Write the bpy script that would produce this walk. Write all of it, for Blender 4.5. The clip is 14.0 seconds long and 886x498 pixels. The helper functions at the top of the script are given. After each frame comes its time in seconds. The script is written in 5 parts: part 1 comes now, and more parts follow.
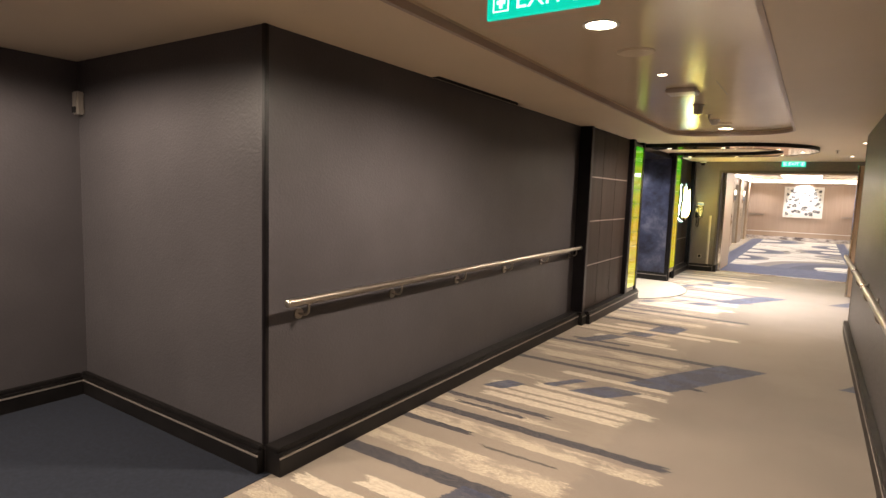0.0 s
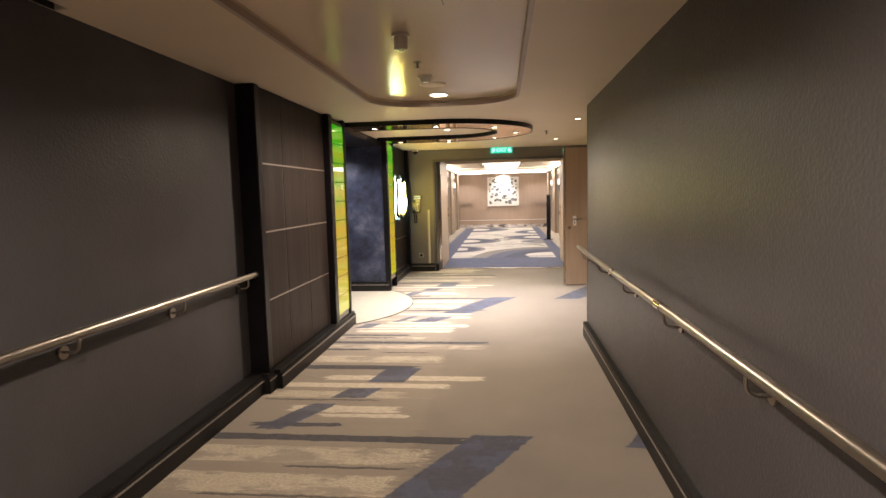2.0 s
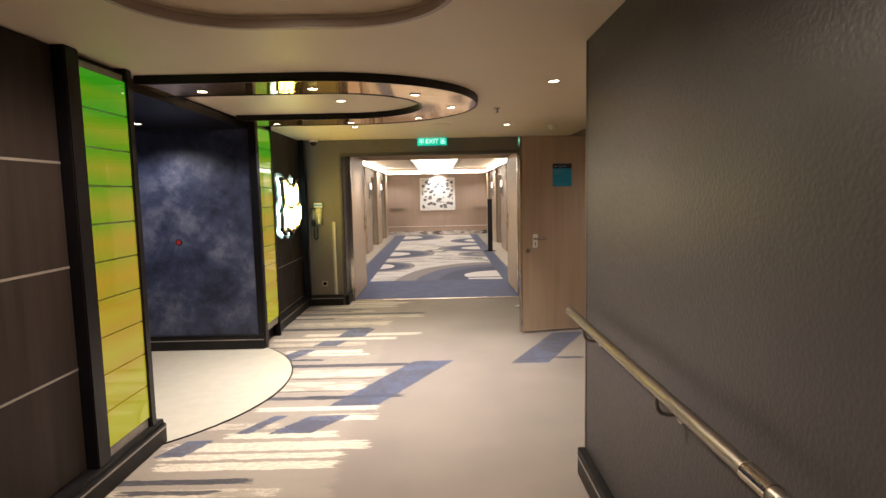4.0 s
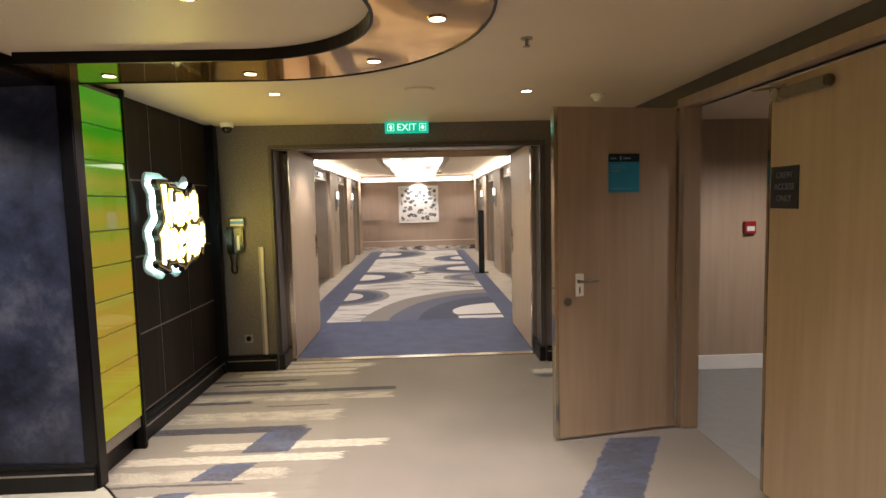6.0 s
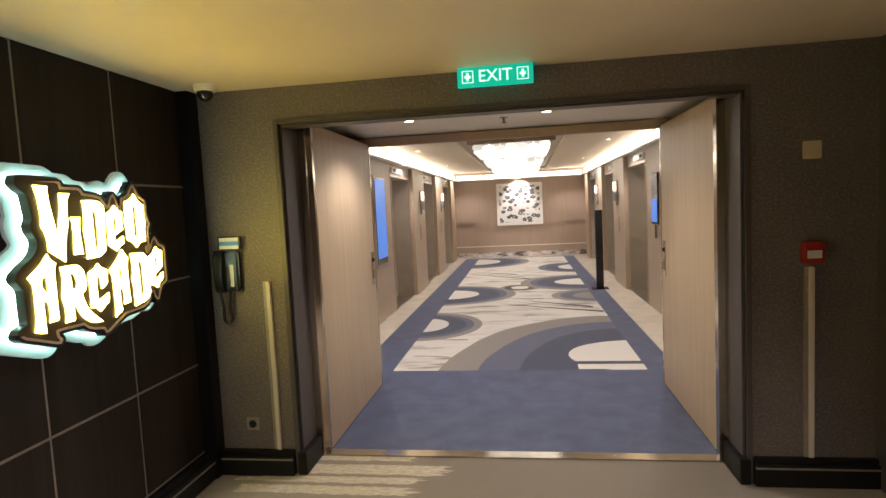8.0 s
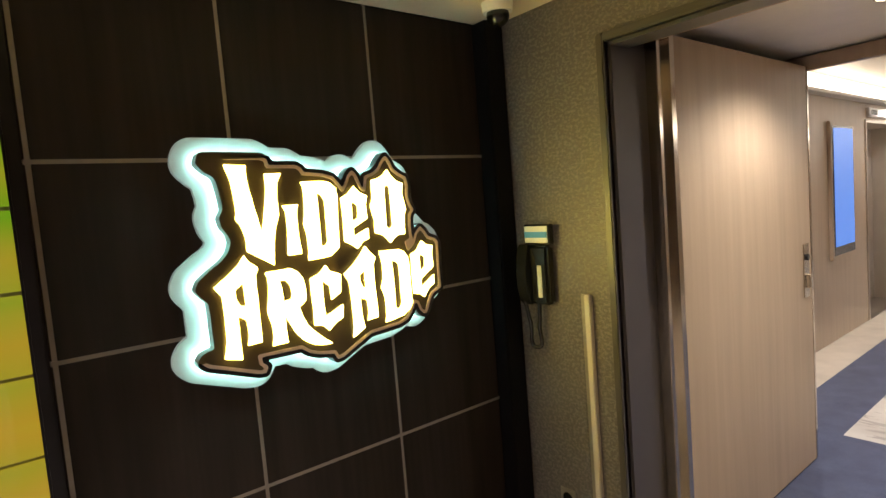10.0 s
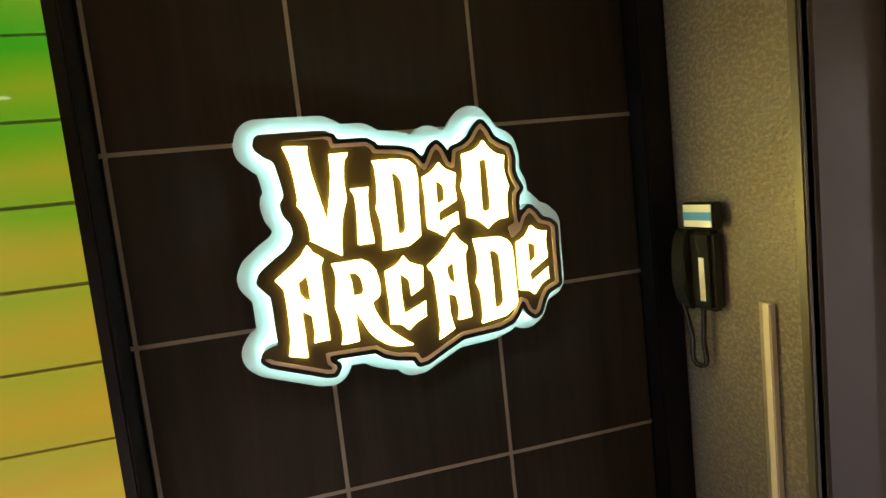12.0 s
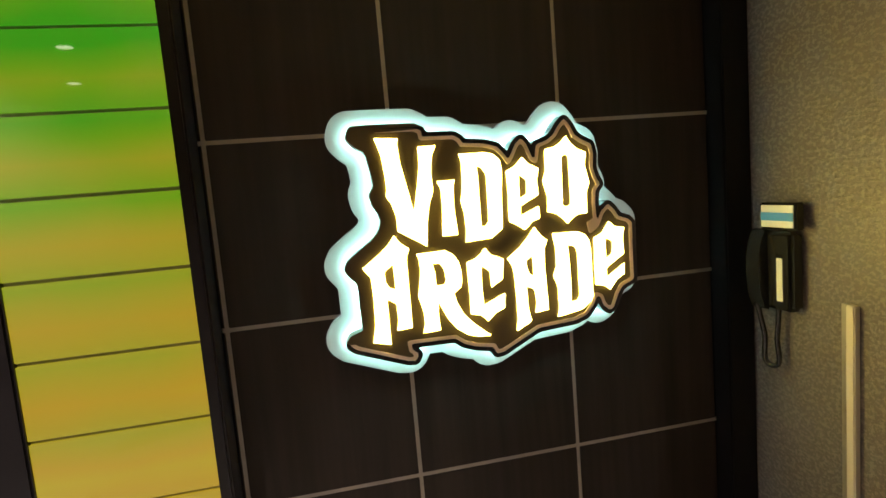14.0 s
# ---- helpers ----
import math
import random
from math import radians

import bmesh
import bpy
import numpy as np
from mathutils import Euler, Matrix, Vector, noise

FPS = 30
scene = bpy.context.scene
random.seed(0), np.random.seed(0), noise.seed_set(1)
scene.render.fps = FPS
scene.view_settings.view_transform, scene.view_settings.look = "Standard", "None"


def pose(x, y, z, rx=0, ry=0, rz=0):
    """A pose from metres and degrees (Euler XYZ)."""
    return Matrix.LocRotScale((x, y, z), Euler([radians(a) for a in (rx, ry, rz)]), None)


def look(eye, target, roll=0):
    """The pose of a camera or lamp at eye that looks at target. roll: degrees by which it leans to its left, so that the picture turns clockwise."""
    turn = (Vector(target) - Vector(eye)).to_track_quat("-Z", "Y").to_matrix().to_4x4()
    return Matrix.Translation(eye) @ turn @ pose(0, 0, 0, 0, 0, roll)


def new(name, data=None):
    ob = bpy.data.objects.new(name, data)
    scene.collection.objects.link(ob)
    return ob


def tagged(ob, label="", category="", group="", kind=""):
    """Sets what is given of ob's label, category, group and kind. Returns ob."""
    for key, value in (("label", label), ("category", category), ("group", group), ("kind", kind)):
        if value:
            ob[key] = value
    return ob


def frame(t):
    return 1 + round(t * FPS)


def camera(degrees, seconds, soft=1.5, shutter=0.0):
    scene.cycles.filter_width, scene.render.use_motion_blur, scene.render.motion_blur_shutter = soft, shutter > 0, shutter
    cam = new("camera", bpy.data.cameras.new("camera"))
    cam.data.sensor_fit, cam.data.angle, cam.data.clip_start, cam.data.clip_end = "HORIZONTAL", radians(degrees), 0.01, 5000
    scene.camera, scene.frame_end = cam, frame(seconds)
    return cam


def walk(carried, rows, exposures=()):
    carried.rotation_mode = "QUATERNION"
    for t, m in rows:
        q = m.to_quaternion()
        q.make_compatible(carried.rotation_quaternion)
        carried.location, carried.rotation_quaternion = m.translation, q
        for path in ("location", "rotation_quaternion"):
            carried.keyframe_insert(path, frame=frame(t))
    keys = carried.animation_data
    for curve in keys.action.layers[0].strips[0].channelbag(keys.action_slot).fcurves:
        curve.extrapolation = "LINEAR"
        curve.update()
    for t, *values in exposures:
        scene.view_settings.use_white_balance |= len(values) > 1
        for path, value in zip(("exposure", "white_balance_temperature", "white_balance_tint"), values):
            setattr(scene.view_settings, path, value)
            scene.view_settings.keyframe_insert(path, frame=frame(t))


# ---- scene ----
cam = camera(76.6, 14.0)
PATH = [
    (0, (0.524, -0.172, 1.505), (-0.568, 1.490, 1.298), 1.9),
    (0.5, (0.331, 0.302, 1.478), (-0.357, 2.171, 1.292), 1.1),
    (1, (0.262, 0.894, 1.488), (-0.186, 2.834, 1.303), -0.0),
    (1.5, (0.181, 1.512, 1.475), (-0.159, 3.474, 1.284), -0.6),
    (2, (0.136, 2.153, 1.459), (-0.08, 4.131, 1.264), -1.4),
    (2.5, (0.145, 2.841, 1.456), (-0.005, 4.825, 1.255), -1.7),
    (3, (0.18, 3.516, 1.479), (0.113, 5.504, 1.275), -1.5),
    (3.5, (0.215, 4.223, 1.522), (0.196, 6.212, 1.317), -1.6),
    (4, (0.198, 4.905, 1.533), (0.207, 6.896, 1.335), -1.2),
    (4.2, (0.221, 5.172, 1.526), (0.227, 7.162, 1.328), -1.3),
    (6.3, (0.239, 7.753, 1.546), (0.318, 9.745, 1.383), -1.4),
    (6.5, (0.265, 7.969, 1.552), (0.346, 9.96, 1.384), -1.4),
    (7, (0.296, 8.54, 1.592), (0.38, 10.531, 1.422), -1.3),
    (7.5, (0.255, 9.095, 1.578), (0.252, 11.088, 1.414), -1.7),
    (8, (0.237, 9.594, 1.564), (-0.052, 11.567, 1.41), -2.8),
    (8.5, (0.217, 10.029, 1.569), (-0.527, 11.881, 1.439), -3.7),
    (9, (0.181, 10.362, 1.575), (-0.864, 12.064, 1.455), -3.8),
    (9.2, (0.16, 10.491, 1.566), (-1.002, 12.114, 1.445), -3.9),
    (11.3, (-0.062, 11.487, 1.549), (-1.951, 12.113, 1.343), -6.2),
    (11.5, (-0.062, 11.519, 1.549), (-1.97, 12.084, 1.347), -6.3),
    (12, (-0.05, 11.526, 1.551), (-1.984, 11.997, 1.355), -6.2),
    (12.5, (-0.039, 11.517, 1.551), (-1.984, 11.94, 1.359), -5.9),
    (13, (-0.032, 11.495, 1.554), (-1.98, 11.904, 1.359), -5.5),
    (13.5, (-0.018, 11.472, 1.557), (-1.965, 11.883, 1.359), -5.2),
    (14, (-0.064, 11.34, 1.572), (-2.01, 11.75, 1.354), -4.8),
]
walk(cam, [(t, look(eye, target, roll)) for t, eye, target, roll in PATH],
     exposures=[(0, 1.04), (0.5, 0.76), (1.0, 0.86), (1.5, 0.92), (2, 0.80), (3, 0.58), (3.5, 0.46), (4.2, 0.33), (6.4, 0.2), (9, 0.27), (11.3, 0.52), (14, 0.47)])

# ---- world and large lights ----
world = bpy.data.worlds.new("world")
world.use_nodes = True
world.node_tree.nodes["Background"].inputs[0].default_value = (0.05, 0.045, 0.04, 1)
world.node_tree.nodes["Background"].inputs[1].default_value = 0.02
scene.world = world
WARM, NEUTRAL = (1.0, 0.815, 0.65), (1.0, 0.93, 0.91)
TRAY_W, RING_W, CEIL_W, LOBBY_W, COVE_W, PASS_W, HALL_W, CREW_W = 162.0, 96.0, 52.0, 62.0, 15.0, 50.0, 105.0, 85.0


def lamp(name, m, watts, colour, kind="SPOT", size=0.05, angle=130, blend=0.3, parent=None, size_y=None):
    data = bpy.data.lights.new(name, kind)
    data.energy, data.color = watts, colour
    if kind == "SPOT":
        data.spot_size, data.spot_blend, data.shadow_soft_size = radians(angle), blend, size
    elif kind == "AREA":
        data.shape, data.size = "RECTANGLE", size
        data.size_y = size_y or size
    ob = new(name, data)
    ob.matrix_world = m
    if parent:
        ob.parent = parent
        ob.matrix_parent_inverse = parent.matrix_basis.inverted()
    return ob


# ---- materials ----
class Nodes:
    """A material's node tree with short calls."""

    def __init__(self, name):
        self.mat = bpy.data.materials.new(name)
        self.mat.use_nodes = True
        self.tree = self.mat.node_tree
        self.bsdf = self.tree.nodes["Principled BSDF"]
        self.pos = self.tree.nodes.new("ShaderNodeTexCoord").outputs["Object"]

    def put(self, socket, value):
        if hasattr(value, "is_output"):
            self.tree.links.new(value, socket)
        elif isinstance(value, tuple) and len(value) == 3 and socket.type == "RGBA":
            socket.default_value = (*value, 1)
        else:
            socket.default_value = value

    def math(self, op, *values):
        n = self.tree.nodes.new("ShaderNodeMath")
        n.operation = op
        for k, v in enumerate(values):
            self.put(n.inputs[k], v)
        return n.outputs[0]

    def scaled(self, scale, vector=None):
        n = self.tree.nodes.new("ShaderNodeMapping")
        self.put(n.inputs["Vector"], vector or self.pos)
        n.inputs["Scale"].default_value = scale
        return n.outputs[0]

    def noise(self, scale, detail=3, vector=None, rough=0.55):
        n = self.tree.nodes.new("ShaderNodeTexNoise")
        self.put(n.inputs["Vector"], vector or self.pos)
        n.inputs["Scale"].default_value, n.inputs["Detail"].default_value, n.inputs["Roughness"].default_value = scale, detail, rough
        return n.outputs["Fac"]

    def ramp(self, fac, stops):
        n = self.tree.nodes.new("ShaderNodeValToRGB")
        self.put(n.inputs[0], fac)
        e = n.color_ramp.elements
        while len(e) < len(stops):
            e.new(0.5)
        for el, (p, c) in zip(e, stops):
            el.position, el.color = p, (*c, 1)
        return n.outputs[0]

    def mix(self, fac, a, b):
        n = self.tree.nodes.new("ShaderNodeMix")
        n.data_type = "RGBA"
        self.put(n.inputs[0], fac)
        self.put(n.inputs[6], a)
        self.put(n.inputs[7], b)
        return n.outputs[2]

    def xyz(self, vector=None):
        n = self.tree.nodes.new("ShaderNodeSeparateXYZ")
        self.put(n.inputs[0], vector or self.pos)
        return n.outputs

    def random(self):
        return self.tree.nodes.new("ShaderNodeObjectInfo").outputs["Random"]

    def bump(self, height, strength=0.3, distance=0.002):
        n = self.tree.nodes.new("ShaderNodeBump")
        n.inputs["Strength"].default_value, n.inputs["Distance"].default_value = strength, distance
        self.put(n.inputs["Height"], height)
        self.put(self.bsdf.inputs["Normal"], n.outputs[0])

    def set(self, **values):
        for key, v in values.items():
            self.put(self.bsdf.inputs[key.replace("_", " ")], v)
        return self.mat


def paint(name, colour, rough=0.5, metal=0.0, vary=0.12, scale=6.0, bump=0.0, grain=300.0, spec=0.5):
    n = Nodes(name)
    lo, hi = tuple(c * (1 - vary) for c in colour), tuple(min(1, c * (1 + vary)) for c in colour)
    f = n.noise(scale, 4)
    g = n.noise(grain, 2)
    n.set(Base_Color=n.ramp(f, [(0.3, lo), (0.7, hi)]), Metallic=metal, Specular_IOR_Level=spec,
          Roughness=n.math("ADD", rough - 0.06, n.math("MULTIPLY", n.noise(scale * 2.3, 3), 0.12)))
    if bump:
        n.bump(g, bump, 0.001)
    return n.mat


def wood(name, dark, light, axis=2, rough=0.42, scale=5.0, bump=0.12, spec=0.5):
    n = Nodes(name)
    stretch = [14.0, 14.0, 14.0]
    stretch[axis] = 0.7
    v = n.scaled(stretch)
    f = n.noise(scale * 0.5, 5, v, 0.65)
    g = n.noise(scale * 4, 4, v, 0.7)
    big = n.noise(1.3, 2)
    c = n.ramp(f, [(0.28, dark), (0.72, light)])
    c = n.mix(n.math("MULTIPLY", g, 0.35), c, tuple(x * 0.6 for x in dark))
    c = n.mix(n.math("MULTIPLY", big, 0.2), c, tuple(x * 1.1 for x in light))
    n.set(Base_Color=c, Specular_IOR_Level=spec, Roughness=n.math("ADD", rough - 0.08, n.math("MULTIPLY", g, 0.16)))
    n.bump(g, bump, 0.001)
    return n.mat


def glow(name, colour, strength):
    n = Nodes(name)
    n.set(Base_Color=colour, Emission_Color=colour, Emission_Strength=strength, Roughness=0.35)
    return n.mat


def wallpaper(name, lo, hi, rough=0.4, strength=0.22, fleck=None):
    """Embossed vinyl wall covering with a leather-like grain."""
    n = Nodes(name)
    v = n.tree.nodes.new("ShaderNodeTexVoronoi")
    v.feature = "SMOOTH_F1"
    v.inputs["Scale"].default_value = 84.0
    n.put(v.inputs["Vector"], n.pos)
    grain = n.math("ADD", n.math("MULTIPLY", v.outputs["Distance"], 1.6), n.noise(75, 3))
    c = n.ramp(n.noise(2.2, 5), [(0.3, lo), (0.7, hi)])
    c = n.mix(n.math("MULTIPLY", n.noise(140, 2), 0.5), c, tuple(x * 0.72 for x in lo))
    if fleck:
        spots = n.ramp(n.noise(70, 3, n.scaled((1, 1, 1.3)), 0.65), [(0.50, (0, 0, 0)), (0.58, (1, 1, 1))])
        c = n.mix(n.math("MULTIPLY", spots, 0.48), c, fleck)
        grain = n.math("ADD", grain, n.math("MULTIPLY", spots, 0.5))
    n.set(Base_Color=c, Specular_IOR_Level=0.24, Roughness=n.math("ADD", rough - 0.1, n.math("MULTIPLY", n.noise(60, 2), 0.2)))
    n.bump(grain, strength, 0.002)
    return n.mat


PERIOD, START = 4.52, 4.2
CREAM, PALE, NAVY, BLUE, DARK = (0.64, 0.56, 0.44), (0.53, 0.45, 0.34), (0.016, 0.017, 0.031), (0.038, 0.052, 0.110), (0.060, 0.050, 0.045)
# straight streaks: west end, east end, middle, half width
CREAM_STREAKS = [(-1.15, -0.28, 4.32, 0.04), (-0.66, -0.25, 4.16, 0.05), (-1.35, -0.60, 5.80, 0.06), (-1.1, -0.52, 5.69, 0.03), (-1.6, -0.30, 6.28, 0.05),
                 (-1.3, -0.05, 6.46, 0.055), (-1.45, -0.43, 7.99, 0.045), (-1.5, -0.42, 8.11, 0.035), (-1.5, -0.28, 8.24, 0.06), (-1.2, -0.50, 8.40, 0.045), (-0.7, -0.27, 8.66, 0.04), (1.19, 2.0, 7.85, 0.06)]
PALE_STREAKS = [(-1.7, -0.30, 5.12, 0.10), (-1.7, -0.45, 4.80, 0.10), (-1.7, -0.42, 6.97, 0.10), (-1.7, -0.05, 7.37, 0.07), (-1.7, -0.6, 6.08, 0.07), (-1.7, -0.9, 8.55, 0.05), (-1.7, -0.7, 7.70, 0.04)]
NAVY_STREAKS = [(-1.7, -0.55, 4.53, 0.035), (-0.85, -0.10, 4.55, 0.028), (-1.7, -0.10, 5.34, 0.045), (-1.5, -0.94, 5.53, 0.03), (-1.7, -0.62, 6.73, 0.055),
                (-1.7, -0.03, 7.53, 0.042), (-1.7, -0.85, 7.82, 0.028), (-1.5, -1.0, 7.71, 0.022), (-1.7, -1.15, 7.28, 0.03), (1.22, 2.0, 7.71, 0.04), (1.25, 1.5, 5.44, 0.03)]
DARK_STREAKS = [(-1.05, -0.40, 4.98, 0.012), (-1.0, -0.55, 7.18, 0.012), (-1.6, -0.8, 5.97, 0.012), (-1.4, -0.6, 4.68, 0.010)]
# slanting bands: west and east end at the top, lower and upper edge, slant
BLUE_BANDS = [(-0.06, 0.30, 4.36, 5.43, 0.55), (-0.74, -0.46, 8.42, 8.70, 0.75), (-0.98, -0.88, 8.43, 8.74, 0.62), (-1.23, -1.05, 5.45, 5.89, 0.53), (-1.05, -0.80, 6.01, 6.215, 0.42),
              (-0.86, -0.57, 6.36, 6.72, 0.25), (-1.43, -1.26, 8.12, 8.34, 0.5), (1.40, 1.74, 5.30, 6.37, 0.55)]


def streaked_carpet():
    n = Nodes("streaked_carpet")
    x, y, _ = n.xyz()
    y = n.math("WRAP", y, START + PERIOD, START)
    rag = n.noise(5.0, 4, n.scaled((0.7, 9.0, 1)), 0.7)
    u = n.math("ADD", x, n.math("MULTIPLY", n.math("SUBTRACT", rag, 0.5), 0.34))
    v = n.math("ADD", y, n.math("MULTIPLY", n.math("SUBTRACT", n.noise(9.0, 6, None, 0.75), 0.5), 0.065))
    u2 = n.math("ADD", x, n.math("MULTIPLY", n.math("SUBTRACT", rag, 0.5), 0.07))
    row = n.noise(3.0, 4, n.scaled((0.12, 5.0, 1)), 0.6)
    cloud = n.noise(1.1, 3)
    base = n.ramp(cloud, [(0.3, (0.190, 0.158, 0.128)), (0.7, (0.246, 0.205, 0.167))])
    west = n.math("MULTIPLY", n.math("LESS_THAN", u, -0.40), n.math("MULTIPLY", row, 0.5))
    c = n.mix(west, base, (0.36, 0.30, 0.23))
    mottle = n.ramp(n.noise(22, 5, n.scaled((1, 2.2, 1)), 0.75), [(0.38, (0, 0, 0)), (0.62, (1, 1, 1))])
    mark = n.ramp(n.noise(4.0, 3, n.scaled((1.0, 1.6, 1)), 0.6), [(0.47, (0, 0, 0)), (0.50, (1, 1, 1))])
    scratch = n.ramp(n.noise(60, 3, n.scaled((1.0, 0.25, 1)), 0.8), [(0.60, (0, 0, 0)), (0.70, (1, 1, 1))])

    def streaks(c, rows, colour, worn):
        for x0, x1, mid, half in rows:
            m = n.math("MULTIPLY", n.math("COMPARE", u, (x0 + x1) / 2, (x1 - x0) / 2), n.math("COMPARE", v, mid, half))
            c = n.mix(n.math("MULTIPLY", m, worn), c, colour)
        return c

    fleck = n.ramp(n.noise(48, 4, n.scaled((1, 2.6, 1)), 0.8), [(0.42, (0, 0, 0)), (0.55, (1, 1, 1))])
    patch = n.ramp(n.noise(5.5, 5, n.scaled((0.6, 1.6, 1)), 0.7), [(0.42, (0, 0, 0)), (0.52, (1, 1, 1))])
    soft = n.math("MULTIPLY", n.math("ADD", 0.15, n.math("MULTIPLY", patch, 0.85)), n.math("ADD", 0.20, n.math("MULTIPLY", fleck, 0.80)))
    firm = n.math("ADD", 0.82, n.math("MULTIPLY", mottle, 0.18))
    worn_cream = n.math("ADD", 0.42, n.math("MULTIPLY", mottle, 0.58))
    c = streaks(c, PALE_STREAKS, PALE, soft)
    c = streaks(c, CREAM_STREAKS, CREAM, worn_cream)
    c = streaks(c, NAVY_STREAKS, NAVY, firm)
    c = streaks(c, DARK_STREAKS, DARK, firm)
    blue = n.mix(n.math("MULTIPLY", mark, 0.55), BLUE, NAVY)
    blue = n.mix(n.math("MULTIPLY", scratch, 0.45), blue, (0.20, 0.21, 0.25))
    for x0, x1, y0, y1, k in BLUE_BANDS:
        w = n.math("SUBTRACT", u2, n.math("MULTIPLY", n.math("SUBTRACT", v, y1), k))
        m = n.math("MULTIPLY", n.math("COMPARE", w, (x0 + x1) / 2, (x1 - x0) / 2), n.math("COMPARE", v, (y0 + y1) / 2, (y1 - y0) / 2))
        c = n.mix(n.math("MULTIPLY", m, firm), c, blue)
    pile = n.noise(420, 3)
    c = n.mix(n.math("MULTIPLY", pile, 0.35), c, n.mix(0.55, c, (0.02, 0.018, 0.015)))
    n.set(Base_Color=c, Roughness=0.95, Sheen_Weight=0.15)
    n.bump(pile, 0.6, 0.004)
    return n.mat


# ovals of the lobby carpet, outermost first: middle x, middle y, half width, half length, colour
WHITE_WOOL, TAUPE_WOOL, LILAC_WOOL, BLUE_WOOL, DARK_WOOL = (0.72, 0.69, 0.64), (0.26, 0.235, 0.215), (0.105, 0.118, 0.185), (0.048, 0.060, 0.112), (0.055, 0.048, 0.046)
OVALS = [(1.30, 14.60, 1.90, 2.57, TAUPE_WOOL), (1.30, 14.60, 1.53, 2.19, LILAC_WOOL), (1.30, 14.60, 1.16, 1.81, BLUE_WOOL), (1.35, 15.25, 0.72, 0.58, WHITE_WOOL),
         (-1.10, 16.75, 0.75, 0.84, TAUPE_WOOL), (-1.10, 16.75, 0.64, 0.70, LILAC_WOOL), (-1.10, 16.75, 0.54, 0.60, BLUE_WOOL), (-1.10, 16.77, 0.31, 0.40, WHITE_WOOL),
         (1.36, 18.85, 0.72, 0.62, TAUPE_WOOL), (1.36, 18.85, 0.58, 0.50, LILAC_WOOL), (1.36, 18.85, 0.38, 0.34, TAUPE_WOOL),
         (-1.10, 19.20, 1.15, 1.02, TAUPE_WOOL), (-1.10, 19.20, 1.00, 0.90, LILAC_WOOL), (-1.10, 19.20, 0.88, 0.80, BLUE_WOOL), (-1.10, 19.22, 0.52, 0.47, WHITE_WOOL),
         (0.12, 19.85, 0.36, 0.36, TAUPE_WOOL), (0.12, 19.85, 0.28, 0.29, DARK_WOOL), (0.12, 19.85, 0.16, 0.19, WHITE_WOOL),
         (1.32, 20.42, 1.20, 1.02, TAUPE_WOOL), (1.32, 20.42, 1.02, 0.88, LILAC_WOOL), (1.32, 20.42, 0.88, 0.78, BLUE_WOOL), (1.32, 20.44, 0.54, 0.42, WHITE_WOOL),
         (1.36, 22.85, 0.84, 0.95, LILAC_WOOL), (1.36, 22.85, 0.66, 0.80, BLUE_WOOL), (1.36, 22.88, 0.38, 0.48, WHITE_WOOL),
         (-1.10, 24.50, 1.42, 1.45, TAUPE_WOOL), (-1.10, 24.50, 1.22, 1.28, LILAC_WOOL), (-1.10, 24.50, 1.05, 1.12, BLUE_WOOL), (-1.10, 24.55, 0.68, 0.68, WHITE_WOOL)]
# dark swirl lines: y at x = 0, slope, west end, east end, half width
SWIRLS = [(15.05, 0.30, -0.95, -0.58, 0.012), (15.90, 0.10, -0.80, -0.45, 0.012), (18.15, 0.54, -0.10, 1.28, 0.050), (18.61, 0.67, 0.25, 1.18, 0.055), (18.42, 0.60, 0.10, 1.25, 0.018),
          (18.70, 0.20, -0.60, 0.50, 0.018), (21.23, 0.74, -1.05, 0.42, 0.050), (21.48, 0.72, -1.05, 0.20, 0.025), (21.75, 0.66, -1.05, 0.05, 0.045), (22.20, -0.45, -0.20, 0.90, 0.020)]


